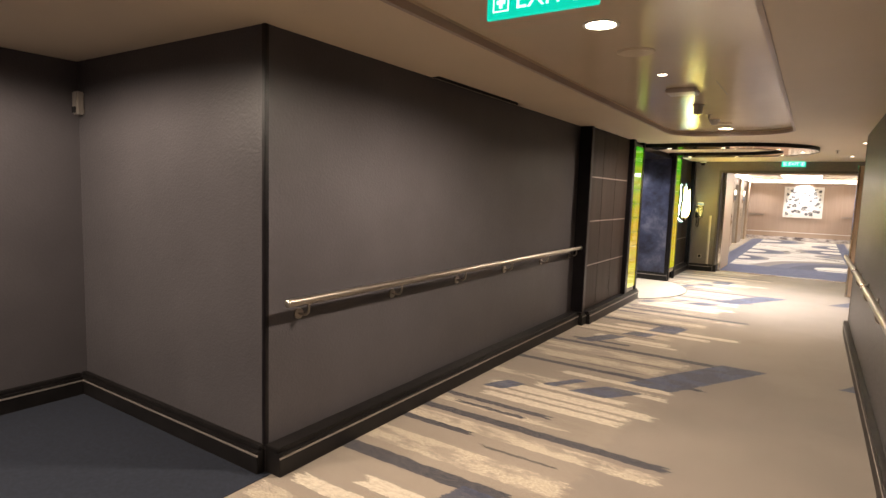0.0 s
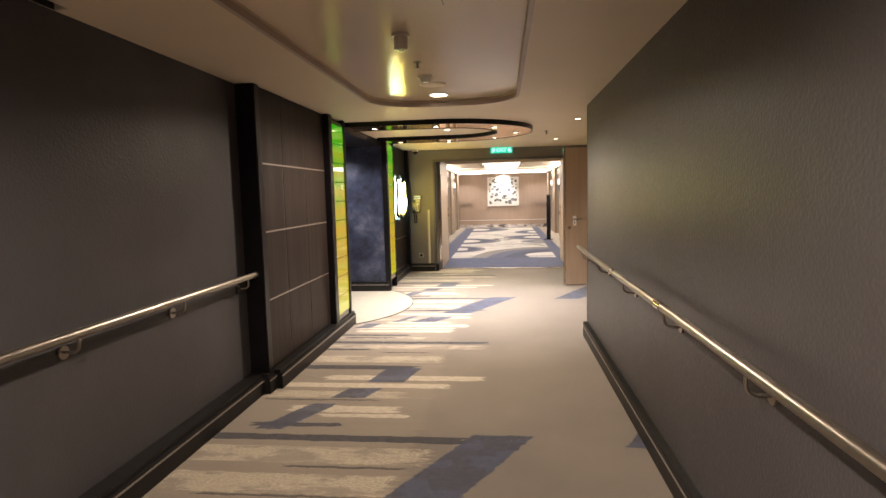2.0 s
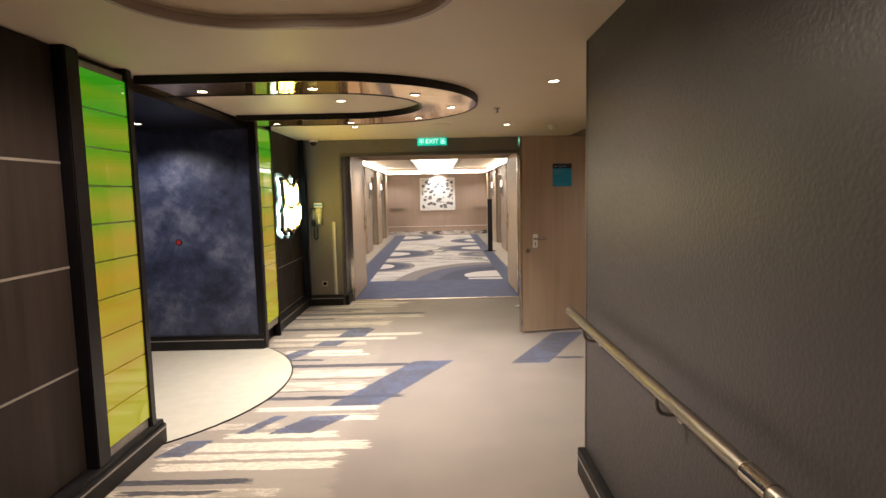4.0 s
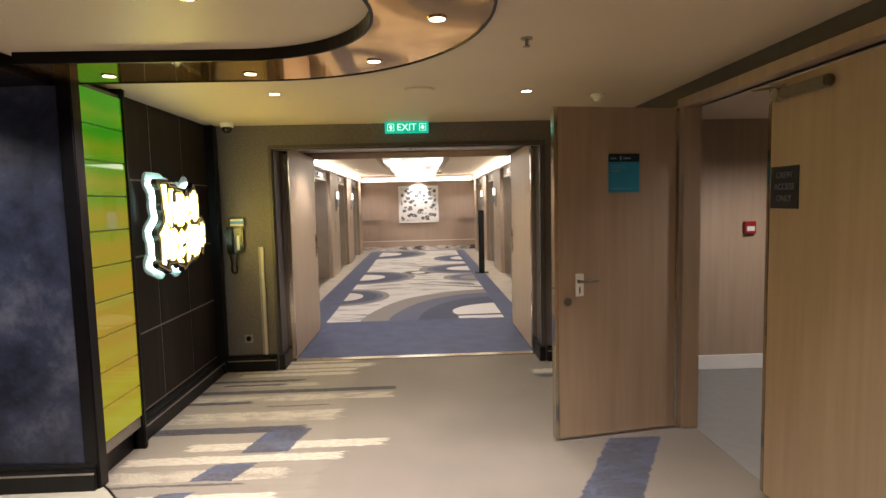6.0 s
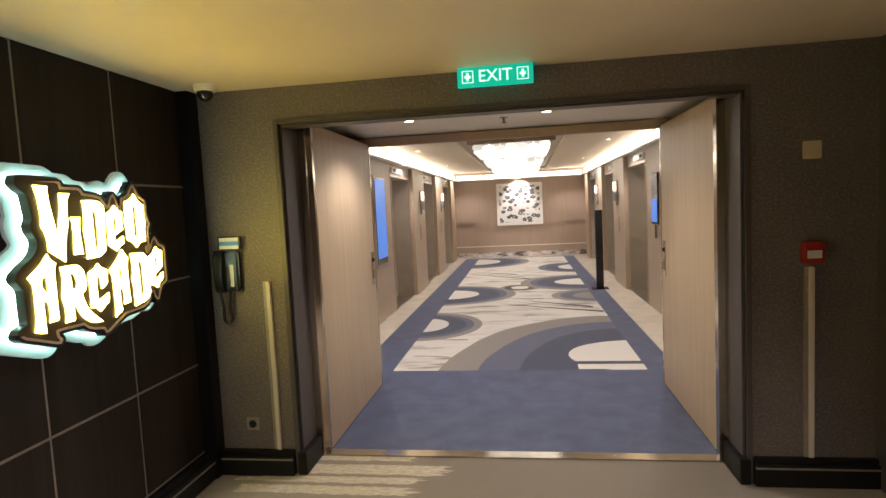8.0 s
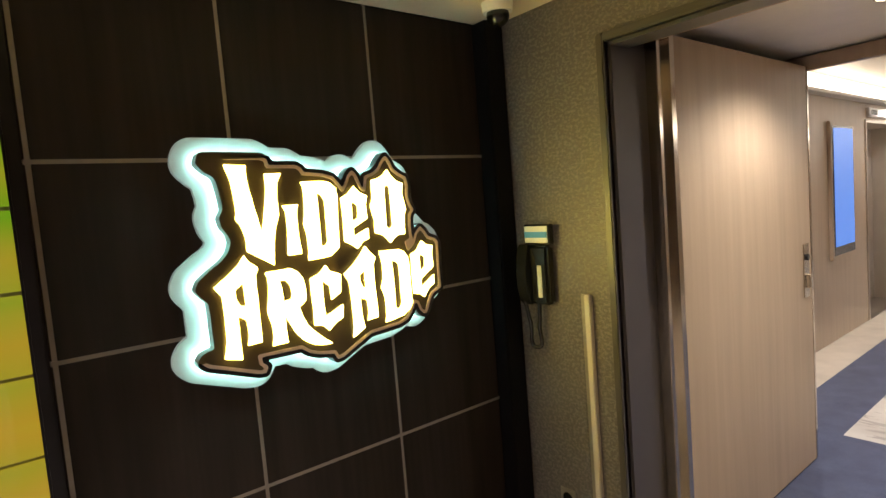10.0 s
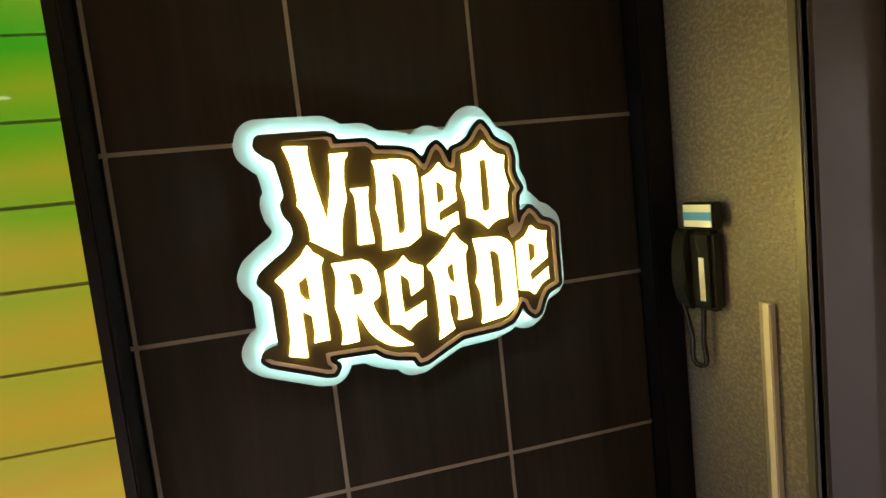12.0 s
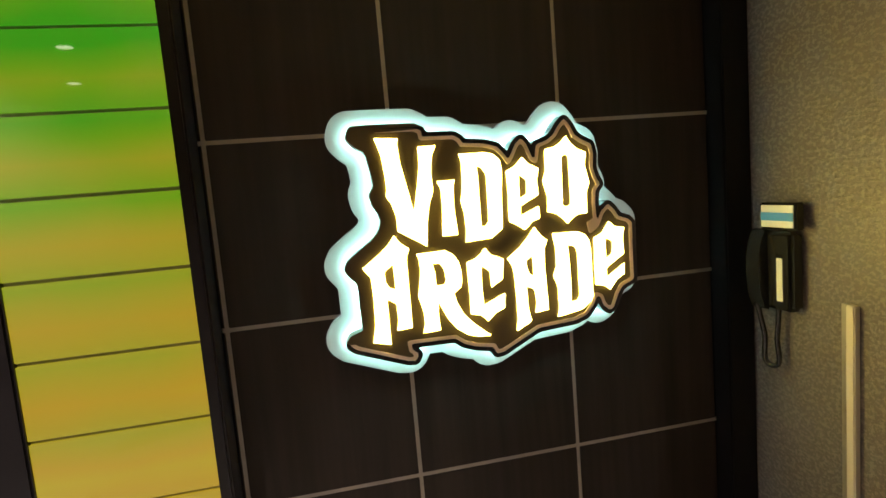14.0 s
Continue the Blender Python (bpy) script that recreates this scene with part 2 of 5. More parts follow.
def lobby_carpet():
    n = Nodes("swirled_carpet")
    x, y, _ = n.xyz()
    bend = n.math("SUBTRACT", n.noise(0.6, 2), 0.5)
    lane = n.noise(2.4, 3, n.scaled((0.30, 1.0, 1)), 0.6)
    thin = n.noise(9.0, 3, n.scaled((0.16, 1.0, 1)), 0.6)
    c = n.ramp(lane, [(0.34, (0.30, 0.27, 0.24)), (0.38, (0.62, 0.585, 0.53)), (0.50, (0.72, 0.69, 0.64)), (0.62, (0.66, 0.62, 0.57)), (0.66, (0.36, 0.33, 0.30))])
    c = n.mix(n.math("MULTIPLY", n.math("GREATER_THAN", thin, 0.60), 0.6), c, (0.34, 0.31, 0.28))
    for at, slope, x0, x1, half in SWIRLS:
        d = n.math("ADD", n.math("SUBTRACT", y, at), n.math("ADD", n.math("MULTIPLY", x, slope), n.math("MULTIPLY", bend, 0.25)))
        taper = n.math("MULTIPLY", n.math("SUBTRACT", n.math("DIVIDE", n.math("SUBTRACT", x, x0), x1 - x0), -0.25), half)
        m = n.math("MULTIPLY", n.math("LESS_THAN", n.math("ABSOLUTE", d), taper), n.math("COMPARE", x, (x0 + x1) / 2, (x1 - x0) / 2))
        c = n.mix(m, c, DARK_WOOL)
    wave = n.math("MULTIPLY", bend, 0.16)
    for cx, cy, rx, ry, colour in OVALS:
        dx, dy = n.math("DIVIDE", n.math("SUBTRACT", x, cx), rx), n.math("DIVIDE", n.math("SUBTRACT", y, cy), ry)
        d = n.math("ADD", n.math("ADD", n.math("MULTIPLY", dx, dx), n.math("MULTIPLY", dy, dy)), wave)
        c = n.mix(n.math("LESS_THAN", d, 1.0), c, colour)
    for mid, half, colour in ((14.86, 0.085, WHITE_WOOL), (14.985, 0.050, (0.050, 0.055, 0.09))):
        c = n.mix(n.math("MULTIPLY", n.math("COMPARE", x, 1.03, 0.34), n.math("COMPARE", y, mid, half)), c, colour)
    field = n.math("MULTIPLY", n.math("COMPARE", x, 0.115, 1.175), n.math("COMPARE", y, 20.07, 5.32))
    border = n.ramp(n.noise(5.0, 5, None, 0.7), [(0.35, (0.056, 0.072, 0.140)), (0.65, (0.092, 0.112, 0.200))])
    c = n.mix(field, border, c)
    pile = n.noise(420, 3)
    c = n.mix(n.math("MULTIPLY", pile, 0.3), c, n.mix(0.5, c, (0.02, 0.02, 0.03)))
    n.set(Base_Color=c, Roughness=0.95, Sheen_Weight=0.15)
    n.bump(pile, 0.5, 0.004)
    return n.mat


def led_glass():
    """Back-lit coloured glass: green above, amber and yellow below, brighter along the joints."""
    n = Nodes("led_glass")
    geo = n.tree.nodes.new("ShaderNodeNewGeometry").outputs["Position"]
    x, y, z = n.xyz(geo)
    h = n.math("ADD", n.math("DIVIDE", z, 2.25), n.math("MULTIPLY", n.math("SUBTRACT", n.noise(2.2, 2, geo), 0.5), 0.28))
    saw = n.math("PINGPONG", n.math("SUBTRACT", z, 0.205), 0.1)
    h = n.math("ADD", h, n.math("MULTIPLY", n.math("SUBTRACT", 0.05, saw), 2.0))
    c = n.ramp(h, [(0.12, (0.58, 0.54, 0.02)), (0.42, (0.60, 0.37, 0.02)), (0.62, (0.44, 0.40, 0.02)), (0.80, (0.20, 0.42, 0.01)), (0.96, (0.05, 0.40, 0.01))])
    n.set(Base_Color=(0.02, 0.02, 0.01), Emission_Color=c, Emission_Strength=0.50, Roughness=0.03)
    return n.mat


M = {
    "wall": wallpaper("grey_vinyl", (0.060, 0.0560, 0.0605), (0.077, 0.072, 0.0775), 0.40, 0.30),
    "wall_gold": wallpaper("taupe_vinyl", (0.122, 0.106, 0.107), (0.158, 0.139, 0.139), 0.36, 0.6, (0.24, 0.22, 0.20)),
    "ceiling": paint("ceiling_paint", (0.68, 0.57, 0.43), 0.5, vary=0.03, scale=1.2, bump=0.05),
    "moulding": paint("tray_moulding", (0.40, 0.31, 0.26), 0.4, vary=0.05, scale=3),
    "tray": paint("tray_lacquer", (0.70, 0.58, 0.43), 0.17, vary=0.03, scale=1.2, spec=0.30),
    "black": paint("black_lacquer", (0.006, 0.005, 0.006), 0.34, vary=0.3, scale=8, bump=0.05, spec=0.25),
    "skirting": paint("dark_skirting", (0.009, 0.008, 0.008), 0.42, vary=0.3, scale=8, spec=0.25),
    "steel": paint("brushed_steel", (0.36, 0.325, 0.285), 0.36, 1.0, vary=0.08, scale=30),
    "strip": paint("steel_strip", (0.30, 0.27, 0.245), 0.42, 0.5, vary=0.1, scale=20),
    "chrome": paint("polished_steel", (0.60, 0.54, 0.46), 0.14, 1.0, vary=0.06, scale=20),
    "gold": paint("gold_mirror", (0.92, 0.54, 0.17), 0.06, 0.9, vary=0.05, scale=3),
    "panel": wood("espresso_laminate", (0.012, 0.0085, 0.0075), (0.037, 0.027, 0.023), 2, 0.52, scale=2.4, bump=0.08, spec=0.16),
    "oak": wood("pale_oak", (0.34, 0.242, 0.162), (0.45, 0.330, 0.230), 2, 0.45, scale=2.8, bump=0.06),
    "oak_leaf": wood("warm_oak", (0.40, 0.295, 0.190), (0.51, 0.388, 0.260), 2, 0.40, scale=2.4, bump=0.05),
    "oak_grey": wood("greyed_oak", (0.39, 0.295, 0.205), (0.50, 0.39, 0.285), 2, 0.36, scale=2.4, bump=0.06),
    "taupe_wall": wood("taupe_panel", (0.37, 0.270, 0.205), (0.44, 0.330, 0.255), 2, 0.5, scale=2.6, bump=0.06),
    "frame": paint("bronze_frame", (0.16, 0.13, 0.105), 0.35, 0.3, vary=0.1, scale=10),
    "taupe_trim": paint("taupe_trim", (0.068, 0.060, 0.060), 0.42, vary=0.08, scale=5),
    "marble": paint("cream_marble", (0.72, 0.66, 0.56), 0.18, vary=0.10, scale=3),
    "vinyl": paint("cream_vinyl", (0.46, 0.42, 0.33), 0.32, vary=0.06, scale=9, bump=0.05),
    "white": paint("white_paint", (0.78, 0.75, 0.70), 0.4, vary=0.03),
    "blackplastic": paint("black_plastic", (0.012, 0.012, 0.013), 0.24, vary=0.05, scale=20),
    "grey_plastic": paint("pale_plastic", (0.55, 0.50, 0.46), 0.4, vary=0.04),
    "cream_plastic": paint("cream_plastic", (0.55, 0.48, 0.30), 0.4, vary=0.04),
    "red": paint("red_plastic", (0.32, 0.02, 0.015), 0.35, vary=0.1),
    "blue_sheet": paint("blue_notice", (0.02, 0.27, 0.45), 0.4, vary=0.06),
    "navy_sheet": paint("navy_notice", (0.007, 0.010, 0.026), 0.4, vary=0.1),
    "print": paint("printed_white", (0.62, 0.64, 0.66), 0.5, vary=0.02),
    "card_blue": paint("card_blue", (0.06, 0.26, 0.66), 0.45, vary=0.03),
    "faint_print": paint("faint_print", (0.16, 0.34, 0.46), 0.5, vary=0.05),
    "grey_floor": paint("grey_vinyl_floor", (0.24, 0.23, 0.22), 0.5, vary=0.06, scale=14, bump=0.05),
    "blue_carpet": paint("navy_carpet", (0.008, 0.012, 0.023), 0.95, vary=0.3, scale=40, bump=0.5, grain=420),
    "lift_steel": paint("lift_steel", (0.62, 0.57, 0.51), 0.36, 1.0, vary=0.06, scale=4),
    "carpet": streaked_carpet(),
    "lobby_carpet": lobby_carpet(),
    "led": led_glass(),
    "lens": glow("lamp_lens", (1.0, 0.86, 0.66), 14.0),
    "small_lens": glow("small_lamp_lens", (1.0, 0.88, 0.70), 8.0),
    "letters": glow("lit_letters", (1.0, 0.78, 0.16), 20.0),
    # backplate is no lamp: emission stands in for some strip light falling on it
    "halo": glow("acrylic_added_glow", (0.27, 0.315, 0.30), 0.36),
    "halo_strip": glow("halo_strip", (0.50, 0.95, 0.86), 38.0),
    "exit_green": glow("exit_green", (0.0, 0.42, 0.30), 0.75),
    "exit_white": glow("exit_white", (0.62, 1.0, 0.85), 1.0),
    "shade_glass": paint("shade_glass", (0.30, 0.33, 0.38), 0.15, vary=0.05),
    "screen": glow("blue_screen", (0.07, 0.22, 0.72), 0.62),
    "cove": glow("cove_strip", (1.0, 0.93, 0.82), 4.0),
    "sconce": glow("sconce_glass", (1.0, 0.92, 0.78), 1.3),
}


def night_wall():
    n = Nodes("night_mural")
    c = n.ramp(n.noise(2.6, 6, None, 0.68), [(0.38, (0.012, 0.015, 0.032)), (0.52, (0.036, 0.045, 0.088)), (0.70, (0.13, 0.14, 0.19))])
    n.set(Base_Color=c, Roughness=0.42)
    n.bump(n.noise(180, 2), 0.15, 0.001)
    return n.mat


def artwork():
    n = Nodes("relief_print")
    v = n.tree.nodes.new("ShaderNodeTexVoronoi")
    v.inputs["Scale"].default_value = 6.2
    n.put(v.inputs["Vector"], n.scaled((1.0, 1.0, 1.4)))
    c = n.ramp(n.math("ADD", v.outputs["Distance"], n.math("MULTIPLY", n.math("SUBTRACT", n.noise(14, 3), 0.5), 0.5)),
               [(0.08, (0.50, 0.48, 0.44)), (0.20, (0.04, 0.04, 0.045)), (0.42, (0.16, 0.155, 0.15)), (0.52, (0.72, 0.70, 0.66))])
    n.set(Base_Color=c, Roughness=0.28)
    return n.mat


def lit_crystal():
    """Glass drops, each lit differently."""
    n = Nodes("lit_crystal")
    r = n.random()
    n.set(Base_Color=(0.7, 0.68, 0.64), Emission_Color=(1.0, 0.95, 0.86), Emission_Strength=n.math("ADD", 0.40, n.math("MULTIPLY", n.math("POWER", r, 1.6), 1.5)), Roughness=0.1)
    return n.mat


M["night"], M["art"], M["crystal"] = night_wall(), artwork(), lit_crystal()


# ---- shape helpers ----
def box(bm, x0, x1, y0, y1, z0, z1, bevel=0.0):
    r = bmesh.ops.create_cube(bm, size=1.0)
    for v in r["verts"]:
        v.co = Vector((x0 + (v.co.x + 0.5) * (x1 - x0), y0 + (v.co.y + 0.5) * (y1 - y0), z0 + (v.co.z + 0.5) * (z1 - z0)))
    if bevel:
        edges = list({e for v in r["verts"] for e in v.link_edges})
        bmesh.ops.bevel(bm, geom=edges, offset=bevel, segments=2, affect="EDGES", clamp_overlap=True)
    return bm


def tube(bm, a, b, r0, r1=None, seg=20):
    a, b = Vector(a), Vector(b)
    m = Matrix.Translation((a + b) / 2) @ (b - a).to_track_quat("Z", "Y").to_matrix().to_4x4()
    bmesh.ops.create_cone(bm, cap_ends=True, segments=seg, radius1=r0, radius2=r0 if r1 is None else r1, depth=(b - a).length, matrix=m)
    return bm


def slab(bm, loops, place, depth):
    """A flat plate with holes: loops of 2D points, place(u, v) the 3D point, depth the way through."""
    d = Vector(depth)
    front, edges = [], []
    for loop in loops:
        vs = [bm.verts.new(place(*p)) for p in loop]
        front.append(vs)
        edges += [bm.edges.new((vs[i], vs[(i + 1) % len(vs)])) for i in range(len(vs))]
    faces = [f for f in bmesh.ops.triangle_fill(bm, use_beauty=True, use_dissolve=False, edges=edges)["geom"] if isinstance(f, bmesh.types.BMFace)]
    ext = bmesh.ops.extrude_face_region(bm, geom=faces)["geom"]
    for v in ext:
        if isinstance(v, bmesh.types.BMVert):
            v.co += d
    bmesh.ops.recalc_face_normals(bm, faces=bm.faces)
    return bm


def mesh_object(name, bm, material, smooth=False):
    data = bpy.data.meshes.new(name)
    bmesh.ops.recalc_face_normals(bm, faces=bm.faces)
    bm.to_mesh(data)
    bm.free()
    data.materials.append(M[material] if isinstance(material, str) else material)
    if smooth:
        data.polygons.foreach_set("use_smooth", [True] * len(data.polygons))
        data.set_sharp_from_angle(angle=radians(40))
    return new(name, data)


def part(name, bm, material, parent, label="", smooth=False):
    ob = mesh_object(name, bm, material, smooth)
    ob.parent = parent
    ob.matrix_parent_inverse = (Matrix.Translation(parent.location) if parent.parent is None else Matrix.Identity(4)).inverted()
    return tagged(ob, label=label)


def boxes(*args, bevel=0.0):
    bm = bmesh.new()
    for a in args:
        box(bm, *a, bevel=bevel)
    return bm


def thing(name, place, label, category, group="", kind=""):
    ob = new(name)
    ob.location = place
    ob.empty_display_size = 0.1
    return tagged(ob, label, category, group, kind)


def structure(name, bm, material, label="", smooth=False, category=""):
    return tagged(mesh_object(name, bm, material, smooth), label, category or name.split("_")[0], kind="structure")


def arc(cx, cy, rx, ry, a0, a1, steps):
    return [(cx + rx * math.cos(radians(a0 + (a1 - a0) * i / steps)), cy + ry * math.sin(radians(a0 + (a1 - a0) * i / steps))) for i in range(steps + 1)]


def rounded(x0, x1, y0, y1, r, steps=10):
    return (arc(x1 - r, y1 - r, r, r, 0, 90, steps) + arc(x0 + r, y1 - r, r, r, 90, 180, steps)
            + arc(x0 + r, y0 + r, r, r, 180, 270, steps) + arc(x1 - r, y0 + r, r, r, 270, 360, steps))


# ---- the plan ----
CEIL, TRAY = 2.285, 2.335
WEST, EAST, CORNER, EAST_END = -1.775, 0.96, 1.69, 7.82       # corridor walls
PANEL, GLASS, SIGN_WALL = -1.665, -1.60, -1.70               # faces on the west side
DOOR_Y, SIDE_X, CREW_X = 12.70, 2.0, 1.94                                 # wall with the lobby doors, wall with the crew doors
LOB_W, LOB_E, LOB_END, LOB_CEIL = -1.75, 1.98, 26.0, 2.46
BACK = -4.0

# floors
structure("floor_corridor", boxes((-3.0, SIDE_X + 0.02, BACK, 12.98, -0.05, 0.0)), "carpet", "taupe carpet with cream, navy and blue ragged streaks")
structure("floor_side_hall", boxes((-3.95, WEST + 0.045, BACK, CORNER, -0.03, 0.004)), "blue_carpet", "plain dark navy carpet")
bm = bmesh.new()
slab(bm, [arc(-2.6, 9.4, 1.5, 1.5, -180, 180, 96)[:-1]], lambda u, v: (u, v, 0.005), (0, 0, -0.02))
structure("floor_arcade", bm, "vinyl", "cream vinyl floor ending in a round edge")
bm = bmesh.new()
slab(bm, [arc(-2.6, 9.4, 1.512, 1.512, -180, 180, 96)[:-1], arc(-2.6, 9.4, 1.5, 1.5, -180, 180, 96)[:-1]], lambda u, v: (u, v, 0.007), (0, 0, -0.01))
structure("trim_round_edge", bm, "black", "thin black edging strip", category="trim")
structure("floor_lobby", boxes((LOB_W - 0.5, LOB_E + 0.5, 14.42, LOB_END, -0.05, -0.004)), "marble", "polished cream marble border")
structure("carpet_lobby", boxes((-1.44, 1.56, 14.42, 25.5, -0.03, 0.004), (-1.30, 1.53, 12.98, 14.42, -0.03, 0.004)), "lobby_carpet", "blue carpet with swirling cream and taupe eyes", category="floor")
structure("floor_crew", boxes((SIDE_X + 0.02, 4.8, 8.6, 12.26, -0.05, 0.002)), "grey_floor", "plain grey vinyl floor")
structure("threshold", boxes((-1.10, 1.33, 12.93, 13.02, 0.0, 0.010), bevel=0.003), "chrome", "polished metal door threshold", category="trim")

# walls
structure("wall_west", boxes((WEST - 0.15, WEST, CORNER, 6.10, 0, 2.6)), "wall", "dark grey embossed vinyl wall")
structure("wall_hall_north", boxes((-4.1, WEST - 0.15, CORNER, CORNER + 0.15, 0, 2.6)), "wall", "dark grey embossed vinyl wall")
structure("wall_hall_west", boxes((-3.9, -3.69, BACK, CORNER, 0, 2.6)), "wall", "dark grey embossed vinyl wall")
structure("wall_south", boxes((-4.1, EAST + 0.9, BACK - 0.15, BACK, 0, 2.6)), "wall", "dark grey embossed vinyl wall")
structure("wall_east", boxes((EAST, EAST + 0.16, BACK, EAST_END, 0, 2.6)), "wall", "dark grey embossed vinyl wall")
structure("wall_east_return", boxes((EAST + 0.16, SIDE_X + 0.12, EAST_END - 0.16, EAST_END, 0, 2.6)), "wall", "dark grey embossed vinyl wall")
structure("wall_panelled", boxes((PANEL - 0.15, PANEL, 6.10, 7.76, 0, 2.6)), "panel", "espresso laminate wall panels")
structure("wall_glass_south", boxes((PANEL - 0.15, PANEL, 7.76, 8.28, 0, 2.6)), "black", "black lacquered pier")
structure("wall_glass_north", boxes((SIGN_WALL - 0.12, PANEL, 10.50, 11.02, 0, 2.6)), "black", "black lacquered pier")
structure("wall_sign", boxes((SIGN_WALL - 0.12, SIGN_WALL - 0.012, 11.02, 12.70, 0, 2.6)), "black", "dark backing wall of the sign panels")
structure("wall_arcade_north", boxes((-3.15, SIGN_WALL - 0.12, 10.50, 10.64, 0, 2.6)), "night", "dark blue mottled wall")
structure("wall_arcade_jamb", boxes((SIGN_WALL - 0.12, PANEL - 0.002, 10.490, 10.498, 0.15, 2.20)), "night", "dark blue mottled wall lining")
structure("wall_arcade_west", boxes((-3.15, -3.0, 8.1, 10.50, 0, 2.6)), "night", "dark blue mottled wall")
structure("wall_arcade_south", boxes((-3.15, PANEL - 0.15, 8.1, 8.28, 0, 2.6)), "night", "dark blue mottled wall")

FL, FR, FT = -1.14, 1.37, 2.075   # the lobby doorway
bm = bmesh.new()
slab(bm, [[(-1.9, 0), (FL, 0), (FL, FT), (FR, FT), (FR, 0), (2.08, 0), (2.08, 2.6), (-1.9, 2.6)]], lambda u, v: (u, DOOR_Y, v), (0, 0.12, 0))
structure("wall_north", bm, "wall_gold", "taupe embossed vinyl wall with a wide doorway")

bm = bmesh.new()
slab(bm, [[(EAST_END - 0.16, 0), (9.22, 0), (9.22, 2.115), (11.04, 2.115), (11.04, 0), (DOOR_Y, 0), (DOOR_Y, 2.6), (EAST_END - 0.16, 2.6)]],
     lambda u, v: (SIDE_X, u, v), (0.04, 0, 0))
structure("wall_side", bm, "taupe_trim", "grey-brown painted wall round the crew doors")
structure("wall_crew_north", boxes((SIDE_X + 0.12, 4.8, 12.24, 12.4, 0, 2.6)), "oak", "pale oak wall panels")
structure("wall_crew_east", boxes((4.8, 4.95, 8.6, 12.4, 0, 2.6)), "oak", "pale oak wall panels")
structure("wall_crew_south", boxes((SIDE_X + 0.12, 4.8, 8.45, 8.6, 0, 2.6)), "oak", "pale oak wall panels")
structure("ceiling_crew", boxes((SIDE_X + 0.12, 4.8, 8.6, 12.24, 2.2, 2.3)), "ceiling", "plain painted ceiling")
structure("baseboard_crew", boxes((SIDE_X + 0.12, 4.8, 12.22, 12.24, 0.002, 0.13), bevel=0.003), "white", "white painted baseboard")

# passage with the folded-back doors, and the lobby
structure("wall_passage_west", boxes((-1.45, -1.29, 12.82, 14.40, 0, 2.6)), "taupe_trim", "grey-brown lining of the door pocket")
structure("wall_passage_east", boxes((1.52, 1.68, 12.82, 14.40, 0, 2.6)), "taupe_trim", "grey-brown lining of the door pocket")
structure("ceiling_passage", boxes((-1.29, 1.52, 12.82, 14.40, 2.18, 2.3)), "white", "white painted ceiling")
LIFTS = [17.95, 20.58, 23.21]
for side, wall_x, way in (("west", LOB_W, -1), ("east", LOB_E, 1)):
    loops = [[(14.40, 0), *[p for y in LIFTS for p in ((y, 0), (y, 2.07), (y + 1.36, 2.07), (y + 1.36, 0))], (LOB_END, 0), (LOB_END, 2.26), (14.40, 2.26)]]
    bm = bmesh.new()
    slab(bm, loops, lambda u, v: (wall_x, u, v), (0.34 * way, 0, 0))
    structure("wall_lobby_" + side, bm, "oak_grey", "pale grey-brown wood panelled lobby wall with lift openings")
    bm = boxes((wall_x + 0.36 * way, wall_x + 0.5 * way, 14.4, LOB_END, 0, 2.7))
    structure("wall_lobby_back_" + side, bm, "frame", "wall behind the lifts")
bm = bmesh.new()
slab(bm, [[(LOB_W - 0.5, 0), (-1.16, 0), (-1.16, 2.15), (1.40, 2.15), (1.40, 0), (LOB_E + 0.5, 0), (LOB_E + 0.5, 2.7), (LOB_W - 0.5, 2.7)]], lambda u, v: (u, 14.40, v), (0, 0.10, 0))
structure("wall_lobby_south", bm, "oak_grey", "pale wood wall with the lobby entrance")
structure("wall_lobby_north", boxes((LOB_W - 0.5, LOB_E + 0.5, LOB_END, LOB_END + 0.15, 0, 2.7)), "taupe_wall", "taupe wood panelled end wall")
bm = bmesh.new()
slab(bm, [[(LOB_W - 0.5, 14.5), (LOB_E + 0.5, 14.5), (LOB_E + 0.5, LOB_END), (LOB_W - 0.5, LOB_END)], rounded(-0.70, 0.86, 17.4, 25.45, 0.02, 2)], lambda u, v: (u, v, LOB_CEIL), (0, 0, 0.04))
structure("ceiling_lobby", bm, "ceiling", "cream lobby ceiling with a long recess")
structure("ceiling_lobby_recess", boxes((-0.8, 0.98, 17.3, 25.55, LOB_CEIL + 0.05, LOB_CEIL + 0.11)), "oak_grey", "brown wood lining of the ceiling recess")

# main ceiling with the tray, the slots beside the walls and the arcade opening
OUTER = [(-3.75, BACK), (EAST, BACK), (EAST, EAST_END), (SIDE_X, EAST_END), (SIDE_X, DOOR_Y), (SIGN_WALL, DOOR_Y), (SIGN_WALL, 6.1), (WEST, 6.1), (WEST, CORNER), (-3.75, CORNER)]
TRAY_LOOP = rounded(-1.03, 0.265, -3.2, 7.50, 0.46)
bm = bmesh.new()
slab(bm, [OUTER, TRAY_LOOP, [(-1.772, 3.10), (-1.70, 3.10), (-1.70, 4.46), (-1.772, 4.46)], [(0.85, 2.4), (0.957, 2.4), (0.957, 4.38), (0.85, 4.38)]],
     lambda u, v: (u, v, CEIL), (0, 0, 0.05))
structure("ceiling", bm, "ceiling", "warm beige painted ceiling")
structure("ceiling_tray", boxes((-1.2, 0.4, -3.4, 7.62, TRAY, TRAY + 0.04)), "tray", "glossy beige ceiling panel")
